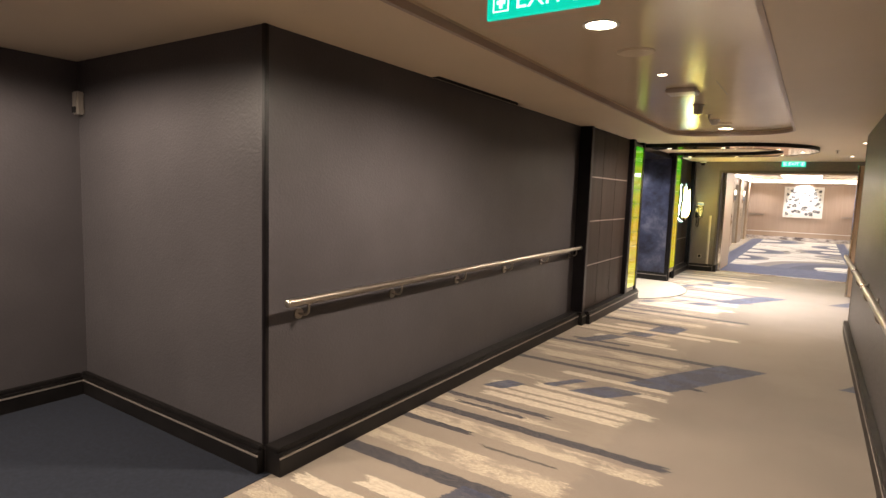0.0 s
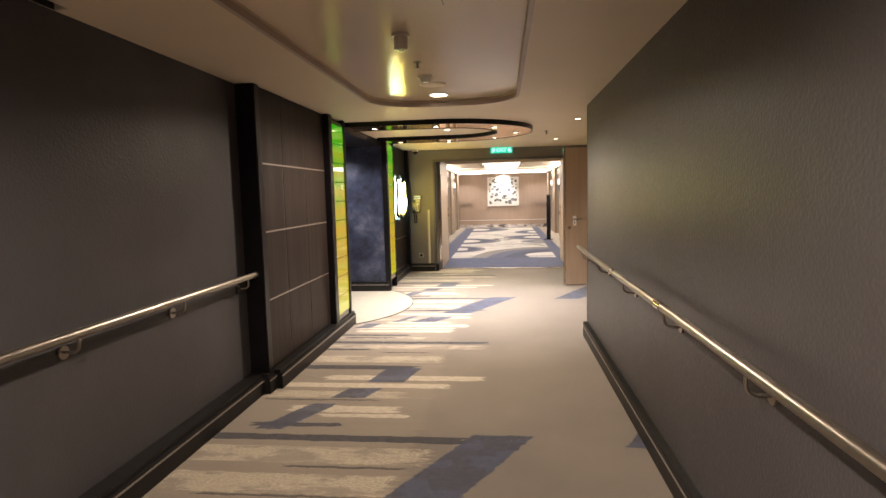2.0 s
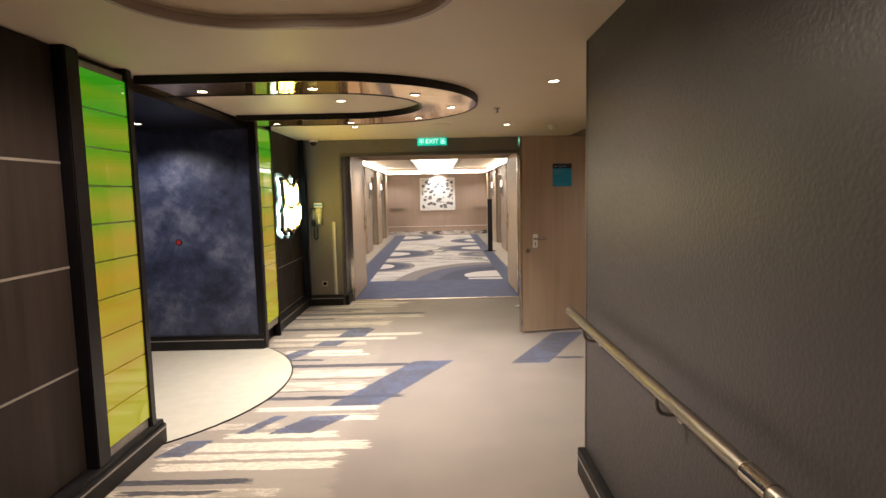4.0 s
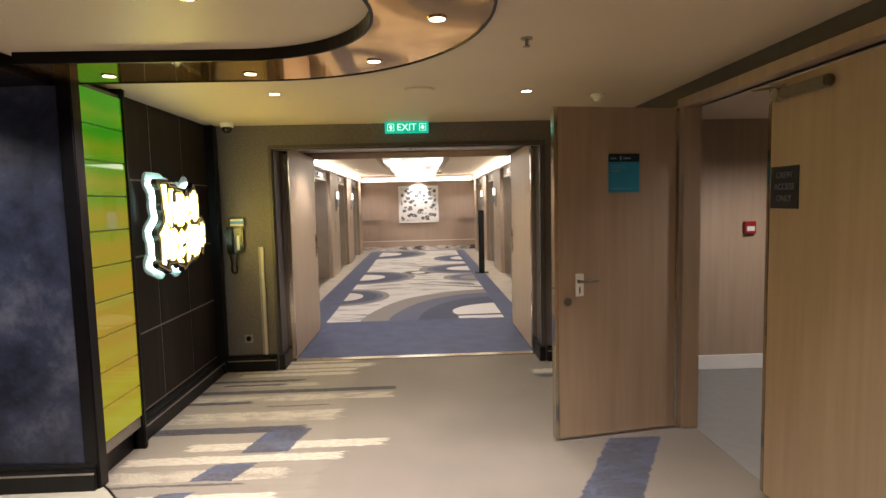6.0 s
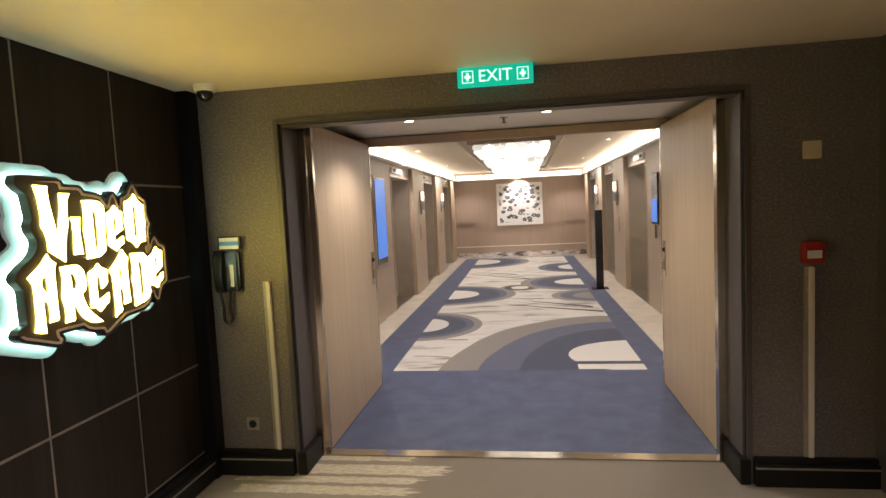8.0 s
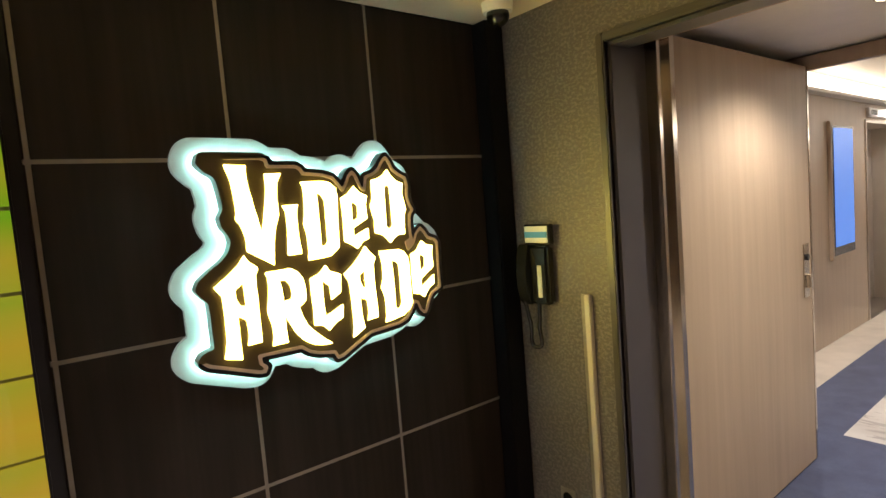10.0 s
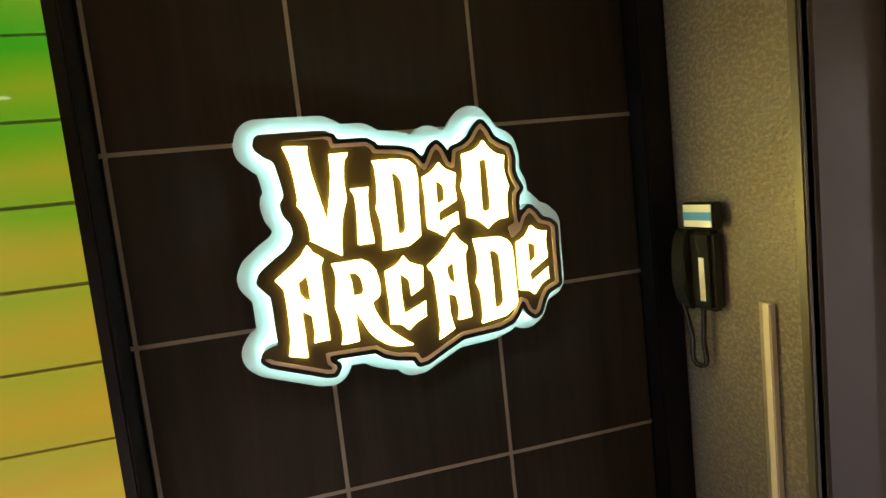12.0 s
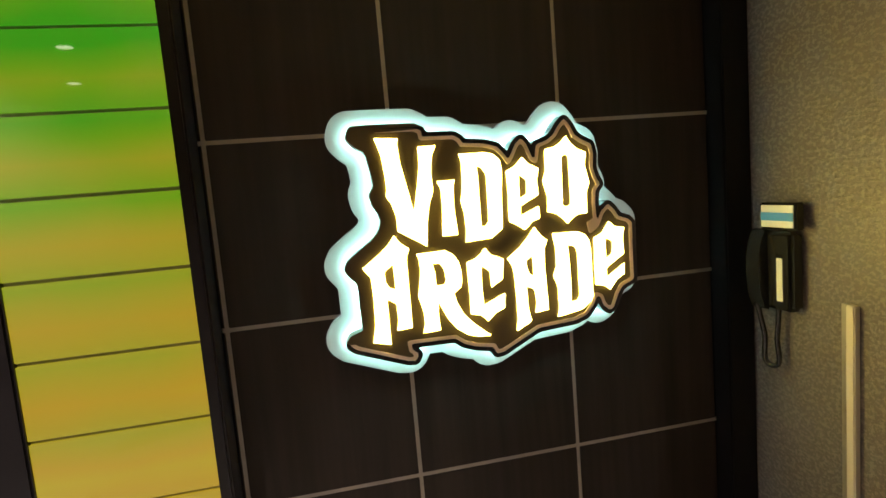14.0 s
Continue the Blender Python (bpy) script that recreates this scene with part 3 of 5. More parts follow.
structure("ceiling_void", boxes((-4.1, SIDE_X + 0.2, BACK, DOOR_Y, 2.50, 2.6)), "black", "dark ceiling void")
bm = bmesh.new()
slab(bm, [rounded(-1.05, 0.285, -3.22, 7.52, 0.48), rounded(-1.025, 0.26, -3.195, 7.495, 0.455)], lambda u, v: (u, v, CEIL - 0.006), (0, 0, 0.04))
structure("trim_tray", bm, "moulding", "moulding round the ceiling tray", smooth=True, category="trim")
# black strips hide the lit wall top, painting the slots' inside dark
for x0, x1, y0, y1 in ((-1.7745, -1.767, 3.10, 4.46), (0.952, 0.9595, 2.4, 4.38)):
    structure("trim_slot", boxes((x0, x1, y0, y1, CEIL + 0.001, 2.50)), "black", "black strip standing for the darkness inside the ceiling slot", category="trim")
structure("ceiling_arcade", boxes((-3.0, PANEL - 0.02, 8.28, 10.50, 2.20, 2.27)), "black", "low black ceiling of the arcade entrance")

# skirting boards, each dark with a thin metal line
RUNS = [("x", WEST, CORNER, 6.06, 1, 0.115), ("x", PANEL, 6.18, 8.35, 1, 0.10), ("x", SIGN_WALL, 11.0, DOOR_Y, 1, 0.06), ("x", EAST, BACK, EAST_END, -1, 0.042),
        ("y", CORNER, -3.69, WEST, -1, 0.05), ("x", -3.69, BACK, CORNER - 0.05, 1, 0.05), ("y", DOOR_Y, SIGN_WALL + 0.06, FL - 0.03, -1, 0.05), ("y", DOOR_Y, FR + 0.03, SIDE_X, -1, 0.05),
        ("y", 10.50, -3.0, PANEL + 0.06, -1, 0.04), ("x", WEST, 6.06, 6.18, 1, 0.165)]
for axis, at, a, b, way, out in RUNS:
    lo, hi = sorted((at, at + way * out))
    l2, h2 = sorted((at + way * (out - 0.004), at + way * (out + 0.004)))
    if axis == "x":
        bm, line = boxes((lo, hi, a, b, 0, 0.125), (lo, hi - 0.015 if way > 0 else hi, a, b, 0.125, 0.15), bevel=0.004), boxes((l2, h2, a, b, 0.098, 0.108))
    else:
        bm, line = boxes((a, b, lo, hi, 0, 0.125), (a, b, lo if way > 0 else lo + 0.015, hi, 0.125, 0.15), bevel=0.004), boxes((a, b, l2, h2, 0.098, 0.108))
    ob = structure("baseboard", bm, "skirting", "dark brown skirting with a thin metal line")
    part("metal_line", line, "strip", ob, "thin brushed metal line")

# black posts and corner trims
for x0, x1, y0, y1 in ((WEST, -1.63, 6.095, 6.18), (PANEL, GLASS + 0.012, 7.69, 7.80), (PANEL, GLASS + 0.012, 8.225, 8.285), (PANEL, GLASS + 0.012, 10.485, 10.57), (SIGN_WALL - 0.01, GLASS + 0.012, 11.0, 11.035),
                       (SIGN_WALL - 0.01, -1.625, 12.60, 12.70)):
    structure("trim_post", boxes((x0, x1, y0, y1, 0.0, CEIL), bevel=0.006), "black", "glossy black vertical post", category="trim")
structure("trim_corner", boxes((WEST - 0.02, WEST + 0.006, CORNER - 0.006, CORNER + 0.02, 0.15, CEIL), bevel=0.003), "black", "dark metal corner guard", category="trim")
structure("trim_east_end", boxes((EAST - 0.004, EAST + 0.02, EAST_END - 0.02, EAST_END + 0.004, 0.15, CEIL), bevel=0.003), "frame", "thin metal corner guard", category="trim")


# ---- west side ----
def laminate_grid(name, face, ys, zs, lines_y, lines_z, label, upright="strip"):
    """Dark boards with recessed joints that hold thin metal strips."""
    host = thing(name, (face, (ys[0] + ys[1]) / 2, 0), label, "wall panel", kind="structure")
    cuts_y, cuts_z = [ys[0], *lines_y, ys[1]], [zs[0], *lines_z, zs[1]]
    for a, b in zip(cuts_y, cuts_y[1:]):
        for c, d in zip(cuts_z, cuts_z[1:]):
            part("panel", boxes((face - 0.014, face + 0.002, a + 0.006, b - 0.006, c + 0.006, d - 0.006), bevel=0.0015), "panel", host)
    for y in lines_y:
        part("metal_strip", boxes((face - 0.014, face - 0.001, y - 0.006, y + 0.006, zs[0], zs[1])), upright, host)
    for z in lines_z:
        part("metal_strip", boxes((face - 0.014, face, ys[0], ys[1], z - 0.006, z + 0.006)), "strip", host)
    return host


laminate_grid("wall_panels_corridor", PANEL + 0.014, (6.18, 7.69), (0.15, CEIL), (6.605, 7.12), (0.684, 1.205, 1.72), "espresso wood panels with thin metal joints", "taupe_trim")
laminate_grid("wall_panels_sign", SIGN_WALL, (11.035, 12.60), (0.15, CEIL), (11.05, 11.556, 12.08), (0.17, 0.699, 1.225, 1.743), "espresso wood panels with thin metal joints")


def led_panel(y0, y1, label, low=0.205):
    host = thing("light_panel", (GLASS, (y0 + y1) / 2, 0.2), label, "light panel", "light panels beside the arcade")
    part("frame", boxes((PANEL, GLASS - 0.012, y0, y1, 0.15, 2.245)), "strip", host, "dull metal joints")
    for k in range(10):
        z = low + 0.2005 * k
        part("pane", boxes((GLASS - 0.012, GLASS, y0, y1, z + 0.005, z + 0.196), bevel=0.001), "led", host)
    return host


led_panel(7.80, 8.225, "back-lit glass panel glowing green above and yellow below")
led_panel(10.57, 11.0, "back-lit glass panel glowing green above and yellow below", 0.222)


def bent_rod(points, r):
    bm = bmesh.new()
    for a, b in zip(points, points[1:]):
        tube(bm, a, b, r, seg=12)
    return bm


def handrail(x, y0, y1, way, joints, label, first, step):
    """A round steel rail on bent brackets with wall discs; way points from the wall to the rail."""
    host = thing("handrail", (x, y0, 0.90), label, "handrail", "corridor handrails")
    rx = x + way * 0.085
    part("rail", tube(tube(bmesh.new(), (rx, y0, 0.90), (rx, y1, 0.90), 0.021, seg=28), (rx, y0 - 0.004, 0.90), (rx, y0, 0.90), 0.016, 0.021), "steel", host, "brushed steel tube", smooth=True)
    n = int((y1 - y0 - first - 0.1) / step)
    for k in range(n + 1):
        y = y1 - first - k * step
        b = part("bracket", bent_rod([(rx, y, 0.882), (rx, y, 0.85)] + [(rx - way * 0.035 * (1 - math.cos(radians(a))), y, 0.85 - 0.035 * math.sin(radians(a))) for a in (22, 45, 67, 90)] + [(x, y, 0.815)], 0.007), "steel", host, smooth=True)
        part("wall_disc", tube(bmesh.new(), (x + way * 0.001, y, 0.815), (x + way * 0.010, y, 0.815), 0.030, seg=24), "steel", b, smooth=True)
    for y in joints:
        part("collar", tube(bmesh.new(), (rx, y - 0.05, 0.90), (rx, y + 0.05, 0.90), 0.0235, seg=24), "chrome", host, "polished joint sleeve", smooth=True)


handrail(WEST, 1.76, 6.10, 1, [], "brushed steel handrail on the dark grey wall", 0.14, 0.81)
handrail(EAST, BACK + 0.1, 7.83, -1, [4.9, 6.05], "brushed steel handrail with joint sleeves on the dark grey wall", 0.30, 0.90)


# ---- the dropped ring over the arcade entrance ----
def ring_loop(inset):
    x1, y0, y1 = 0.52 - inset, 8.42 + inset, 10.62 - inset
    cy, r = (y0 + y1) / 2, (y1 - y0) / 2
    return [(GLASS - 0.05, y0)] + arc(x1 - r * 1.02, cy, r * 1.02, r, -90, 90, 40) + [(GLASS - 0.05, y1)]


RING_Z = 2.235
ring = thing("ceiling_ring", (-0.6, 9.3, RING_Z), "dropped gold mirror ring with black edges over the entrance", "ceiling feature")
bm = bmesh.new()
slab(bm, [ring_loop(0.012) + ring_loop(0.445)[::-1]], lambda u, v: (u, v, RING_Z), (0, 0, 0.02))
part("underside", bm, "gold", ring, "gold mirror underside")
for name, a, b in (("outer_edge", 0.0, 0.012), ("inner_edge", 0.445, 0.457)):
    bm = bmesh.new()
    slab(bm, [ring_loop(a) + ring_loop(b)[::-1]], lambda u, v: (u, v, RING_Z - 0.004), (0, 0, CEIL - RING_Z + 0.004))
    part(name, bm, "black", ring, "glossy black edge")


# ---- ceiling fittings ----
def downlight(x, y, z, r, watts, colour=WARM, lens="lens", angle=156, blend=0.55, label="round recessed ceiling downlight with a steel rim"):
    host = thing("downlight", (x, y, z), label, "downlight", "ceiling downlights")
    bm = bmesh.new()
    slab(bm, [arc(x, y, r * 1.18, r * 1.18, 0, 360, 32)[:-1], arc(x, y, r * 0.96, r * 0.96, 0, 360, 32)[:-1]], lambda u, v: (u, v, z - 0.005), (0, 0, 0.006))
    part("rim", bm, "white" if r > 0.05 else "chrome", host, smooth=True)
    part("lens", tube(bmesh.new(), (x, y, z - 0.002), (x, y, z + 0.001), r, seg=32), lens, host, "lit lens")
    if watts:
        lamp("bulb", pose(x, y, z - 0.03), watts, colour, size=r * 0.8, angle=angle, blend=blend, parent=host)
    return host


for y in (-1.95, 2.60, 7.20):
    downlight(-0.42, y, TRAY, 0.075, TRAY_W, angle=167, blend=0.5)
downlight(-0.41, 3.88, TRAY, 0.03, 0, lens="small_lens")
for x, y in ((-1.35, 8.70), (-0.62, 8.68), (0.04, 8.98), (0.31, 9.60), (0.02, 10.22), (-0.64, 10.44), (-1.36, 10.44)):
    downlight(x, y, RING_Z, 0.032, RING_W, NEUTRAL, "small_lens", 98, 0.9)
for x, y in ((1.0, 8.84), (0.965, 11.28), (-0.72, 11.24), (-0.57, 9.48)):
    downlight(x, y, CEIL, 0.036, {-0.57: 8, -0.72: CEIL_W * 0.16}.get(x, CEIL_W), NEUTRAL, "small_lens", 100, 0.9)
for x in (-0.55, 0.42):
    downlight(x, 13.6, 2.18, 0.035, PASS_W, NEUTRAL, "small_lens", 140, 0.6)


for x, y in ((-2.75, 0.45), (-2.75, -2.2)):
    downlight(x, y, CEIL, 0.06, HALL_W, WARM, angle=172, blend=0.3)
# unseen lamp, added only to light the crew room behind the open door
downlight(3.1, 10.9, 2.2, 0.06, CREW_W, NEUTRAL)
for y in (8.95, 9.95):
    downlight(-2.45, y, 2.20, 0.035, CEIL_W * 0.6, NEUTRAL, "small_lens", 150, 0.5)
for x in (-1.42, 1.57):
    for y in (15.3, 18.6, 22.3, 25.0):
        downlight(x, y, LOB_CEIL, 0.035, LOBBY_W, NEUTRAL, "small_lens", 130, 0.6)


# made-up spot: brightens the picture's top in place of a reflection on its glass
added_picture_spot = downlight(0.13, 25.62, LOB_CEIL, 0.035, 0, NEUTRAL, "small_lens")
lamp("bulb", look((0.13, 25.62, LOB_CEIL - 0.03), (0.13, 25.95, 1.78)), 120.0, NEUTRAL, size=0.03, angle=72, blend=0.6, parent=added_picture_spot)


def speaker(x, y, z, r=0.10):
    host = thing("ceiling_speaker", (x, y, z), "round flat beige ceiling speaker grille", "speaker")
    part("grille", tube(bmesh.new(), (x, y, z - 0.008), (x, y, z), r * 0.92, r, seg=40), "ceiling", host, smooth=True)
    part("rim", tube(bmesh.new(), (x, y, z - 0.004), (x, y, z), r * 1.06, seg=40), "ceiling", host, smooth=True)


speaker(-0.41, 3.20, TRAY)
speaker(-0.41, 6.72, TRAY)
speaker(0.24, 11.19, CEIL)


def sprinkler(x, y, z):
    host = thing("sprinkler", (x, y, z), "small brass ceiling sprinkler head", "sprinkler")
    part("plate", tube(bmesh.new(), (x, y, z - 0.004), (x, y, z), 0.028, seg=24), "strip", host, smooth=True)
    part("stem", tube(bmesh.new(), (x, y, z - 0.035), (x, y, z - 0.004), 0.008, seg=12), "strip", host, smooth=True)
    part("deflector", tube(bmesh.new(), (x, y, z - 0.04), (x, y, z - 0.036), 0.016, seg=16), "strip", host, smooth=True)


for p in ((-0.42, 5.95, TRAY), (0.735, 10.05, CEIL), (0.12, 13.75, 2.18)):
    sprinkler(*p)


def detector(x, y, z):
    host = thing("smoke_detector", (x, y, z), "round white ceiling smoke detector", "smoke detector")
    part("base", tube(bmesh.new(), (x, y, z - 0.018), (x, y, z), 0.052, seg=32), "white", host, smooth=True)
    part("chamber", tube(bmesh.new(), (x, y, z - 0.05), (x, y, z - 0.018), 0.026, 0.042, seg=32), "white", host, smooth=True)


detector(1.51, 11.45, CEIL)
detector(-0.43, 6.38, TRAY)

wifi = thing("access_point", (-0.40, 4.52, TRAY), "flat pale grey square ceiling box", "access point")
part("housing", boxes((-0.51, -0.29, 4.42, 4.62, TRAY - 0.03, TRAY), bevel=0.008), "grey_plastic", wifi, smooth=True)
can = thing("ceiling_camera", (-0.41, 5.28, TRAY), "small grey cylindrical ceiling camera", "camera")
part("mount", tube(bmesh.new(), (-0.41, 5.28, TRAY - 0.015), (-0.41, 5.28, TRAY), 0.05, seg=28), "grey_plastic", can, smooth=True)
part("barrel", tube(bmesh.new(), (-0.41, 5.28, TRAY - 0.085), (-0.41, 5.28, TRAY - 0.015), 0.038, seg=28), "grey_plastic", can, smooth=True)
part("eye", tube(bmesh.new(), (-0.41, 5.28, TRAY - 0.088), (-0.41, 5.28, TRAY - 0.085), 0.026, seg=24), "blackplastic", can, smooth=True)

hatch = thing("ceiling_hatch", (-0.13, 4.5, TRAY), "flush ceiling hatch with a thin dark joint", "hatch")
part("joint", boxes((-0.131, -0.125, 4.25, 4.85, TRAY - 0.0015, TRAY + 0.001)), "frame", hatch)

dome = thing("dome_camera", (-1.47, 12.52, CEIL), "small dome camera with a white ring under the ceiling", "camera")
part("base", tube(bmesh.new(), (-1.47, 12.52, CEIL - 0.035), (-1.47, 12.52, CEIL), 0.055, 0.06, seg=32), "white", dome, smooth=True)
bm = bmesh.new()
bmesh.ops.create_uvsphere(bm, u_segments=24, v_segments=12, radius=0.043, matrix=pose(-1.47, 12.52, CEIL - 0.045))
part("dome", bm, "blackplastic", dome, "glossy black dome", smooth=True)


# ---- writing ----
def text_bm(words, size, m, depth=0.001):
    data = bpy.data.curves.new("words", "FONT")
    data.body, data.size, data.extrude = words, size, depth
    data.align_x, data.align_y = "CENTER", "CENTER"
    ob = bpy.data.objects.new("words", data)
    scene.collection.objects.link(ob)
    bm = bmesh.new()
    mesh = ob.to_mesh()
    bm.from_mesh(mesh)
    ob.to_mesh_clear()
    bpy.data.objects.remove(ob)
    bmesh.ops.transform(bm, matrix=m, verts=bm.verts)
    return bm


def exit_sign(x, y, z, label):
    """A box light hanging under the ceiling, facing south, with words and two pictograms as plain shapes."""
    host = thing("exit_sign", (x, y, z), label, "exit sign")
    part("housing", boxes((x - 0.21, x + 0.21, y - 0.005, y + 0.055, z + 0.05, z + 0.085), bevel=0.004), "grey_plastic", host)
    part("panel", boxes((x - 0.20, x + 0.20, y, y + 0.014, z - 0.055, z + 0.055), bevel=0.003), "exit_green", host, "lit green panel")
    part("lettering", text_bm("EXIT", 0.088, pose(x, y - 0.0015, z - 0.002, 90)), "exit_white", host, "white letters")
    for sx in (-0.145, 0.145):
        part("pictogram", boxes((x + sx - 0.030, x + sx + 0.030, y - 0.002, y, z - 0.032, z - 0.028), (x + sx - 0.030, x + sx + 0.030, y - 0.002, y, z + 0.028, z + 0.032),
                                (x + sx - 0.030, x + sx - 0.026, y - 0.002, y, z - 0.028, z + 0.028), (x + sx + 0.026, x + sx + 0.030, y - 0.002, y, z - 0.028, z + 0.028)), "exit_white", host)
        part("arrow", boxes((x + sx - 0.016, x + sx + 0.016, y - 0.002, y, z - 0.006, z + 0.006), (x + sx - 0.006, x + sx + 0.006, y - 0.002, y, z - 0.02, z + 0.02)), "exit_white", host)


exit_sign(0.115, 12.62, 2.235, "lit green exit sign on the lintel over the lobby doors")
def hanger(x, y, z):
    host = scene.objects["exit_sign.001"]
    for sx in (-0.12, 0.12):
        part("hanger", tube(bmesh.new(), (x + sx, y + 0.025, z + 0.08), (x + sx, y + 0.025, TRAY), 0.008, seg=12), "steel", host)


exit_sign(-0.29, 1.60, 2.155, "lit green exit sign hanging from the ceiling tray")
hanger(-0.29, 1.60, 2.155)


# ---- the sign ----
GLYPH_V = [[(-35, 30.6), (-28.6, 30.2), (-29, 28.8), (-28.6, 23.6), (-25.8, 9.4), (-24.2, 17), (-23.2, 23), (-23.2, 27.6), (-18.2, 27.6), (-19.6, 25.2), (-20.2, 20), (-20, 15.2), (-21.4, 11.6), (-22.4, 6.6), (-23, 0), (-30.8, 5), (-30.8, 9), (-31.8, 12.6), (-33.2, 14.8), (-32.8, 16.6), (-33, 21.2), (-33.6, 26.4)]]
GLYPH_I = [[(-18.6, 17.8), (-13.6, 17.8), (-14.2, 15.8), (-14.4, 9.6), (-13.8, 2.4), (-18.2, 2.4), (-18, 5), (-17.6, 10.8), (-17.6, 15.6)]]
GLYPH_D = [[(-11.8, 24.8), (-4.6, 24.8), (-2, 24.2), (0, 22.4), (0.4, 19.2), (-0.2, 11.4), (-0.4, 5), (-0.6, 2.8), (-4, 0.4), (-11.6, 0), (-11.2, 3), (-11.4, 8.4), (-12.2, 11.8), (-11.6, 14), (-11.2, 19), (-11.2, 22.8)], [(-7, 21.4), (-5.4, 20.6), (-4.2, 18.6), (-4.2, 15), (-4.4, 5.4), (-5.2, 4), (-6.8, 3.8), (-6.8, 10.4), (-6.8, 18.6)]]
GLYPH_E = [[(1.8, 19), (4.4, 20.2), (6.8, 22.6), (8.6, 20.6), (11.6, 19.2), (10.8, 16), (11, 11.6), (5.4, 8.8), (5.2, 5.8), (11, 8.2), (11, 4.8), (8.6, 4), (6.4, 1.8), (4.4, 3.2), (1.8, 4.6), (1.8, 8), (2, 12.8)], [(5.4, 18), (7.8, 16.2), (7.6, 12), (5.2, 10.8)]]
GLYPH_O = [[(20.6, 27.8), (22, 25.6), (24, 23.8), (26.6, 22.8), (26, 19), (27.2, 13.8), (26.2, 11.4), (26, 5), (23, 4.8), (21.2, 3.8), (19.8, 2.4), (18.2, 4.2), (16.4, 5.6), (13.8, 6.4), (14, 10.8), (12.8, 15.4), (13.8, 18), (14, 24.4), (17, 25), (19, 26)], [(18.8, 22), (20.2, 22.8), (21.2, 21.8), (21.2, 8.6), (20.8, 7.6), (19.4, 7.2), (18.4, 8)]]
GLYPH_A = [[(-41.4, -4.4), (-36.6, -1), (-34, 1.2), (-32, 3.8), (-30.8, 1.8), (-28.2, -0.2), (-29.2, -2.4), (-29.2, -6.2), (-29.2, -14.4), (-29.2, -22.6), (-33.4, -22.8), (-32.8, -20.2), (-33, -15.2), (-35.6, -13.6), (-35.6, -21.4), (-35.6, -26.6), (-40.4, -25.4), (-39.4, -20.8), (-39.2, -12.8), (-39.4, -7.2)], [(-35.6, -5.8), (-33, -4), (-32.8, -11.2), (-34.4, -10.8), (-35.6, -8.8)]]
GLYPH_R = [[(-26.2, -2), (-18, -1.8), (-16, -3), (-14.4, -5.2), (-13.8, -8.2), (-13.8, -11.2), (-14.2, -12.6), (-16.4, -14.2), (-15.8, -16.8), (-14.2, -20.4), (-11.2, -23.8), (-8, -26.6), (-6.2, -28), (-10, -27.8), (-13.2, -26.8), (-16.2, -24.6), (-18.4, -21.8), (-20, -18.4), (-21.2, -15.6), (-21.4, -19.4), (-21.2, -24.4), (-26, -24.6), (-25.4, -22.2), (-25.4, -18.8), (-26.6, -14), (-26, -10.8), (-25.4, -6.6), (-25.6, -3.4)], [(-22, -5), (-19.8, -5.2), (-18.6, -7), (-18.2, -10), (-18.8, -11.6), (-21.4, -11.6), (-21.4, -8)]]
GLYPH_C = [[(-6.2, -2.4), (-4.8, -4.4), (-1, -6), (-1.6, -11.8), (-5, -13.8), (-5.2, -9.2), (-7.8, -7), (-8, -13.2), (-7.8, -19), (-1.2, -16.2), (-1.6, -20.4), (-4.2, -21.4), (-6.8, -23.6), (-8.8, -21.6), (-11.8, -21), (-11.6, -16), (-11.8, -10), (-11.8, -6), (-9, -5), (-7.4, -3.8)]]
GLYPH_A2 = [[(0.4, -6.2), (4.4, -3.2), (6.8, -0.8), (9.2, 2.2), (10.6, 0), (12.8, -2), (11.8, -4.2), (11.6, -9.6), (11.8, -16.4), (12, -22.6), (8, -23), (8.6, -20.2), (8.2, -16), (5.6, -14.8), (5.6, -20.8), (6.4, -25.4), (1.8, -27.8), (2.4, -24.6), (2.4, -17.8), (2.2, -11), (1.8, -8.4)], [(6, -7.2), (8.2, -5.8), (8.2, -12.4), (6.6, -11.2), (6, -9.2)]]
GLYPH_D2 = [[(14.8, -0.2), (22.8, -0.4), (25, -1.6), (26.2, -3.4), (26.6, -6.4), (26.6, -15), (26.6, -20.2), (25.6, -22), (22.6, -24), (15, -25.2), (15.6, -23), (15.6, -16.2), (14.4, -12.8), (15.4, -10.2), (15.6, -5)], [(19.2, -4), (21.2, -4.4), (22.4, -5.8), (22.4, -12.8), (22.4, -19.6), (21.4, -21.2), (19.4, -21.4), (19.6, -14), (19.4, -7.2)]]
GLYPH_E2 = [[(28, -2.8), (30.8, -1.6), (33, 1.6), (34.8, 0), (37.8, -0.6), (37.2, -3.2), (37.4, -8.4), (31.4, -12.2), (31.4, -15.4), (37.4, -11.6), (37.2, -14.8), (34.8, -16), (32.4, -19), (30.8, -17.6), (27.8, -17), (27.8, -11.6)], [(31.4, -3), (34, -4.2), (33.8, -8), (31.4, -9.8)]]
# the line round the words, in five runs
EDGE_TOP = [(-40.4, 32.6), (-34.4, 32.6), (-24, 32.4), (-22.4, 31.6), (-22.2, 29.8), (-13, 29.6), (-11.4, 28.6), (-11, 27.4), (-4.4, 26.8), (-0.8, 25.8), (1.2, 23.6)]
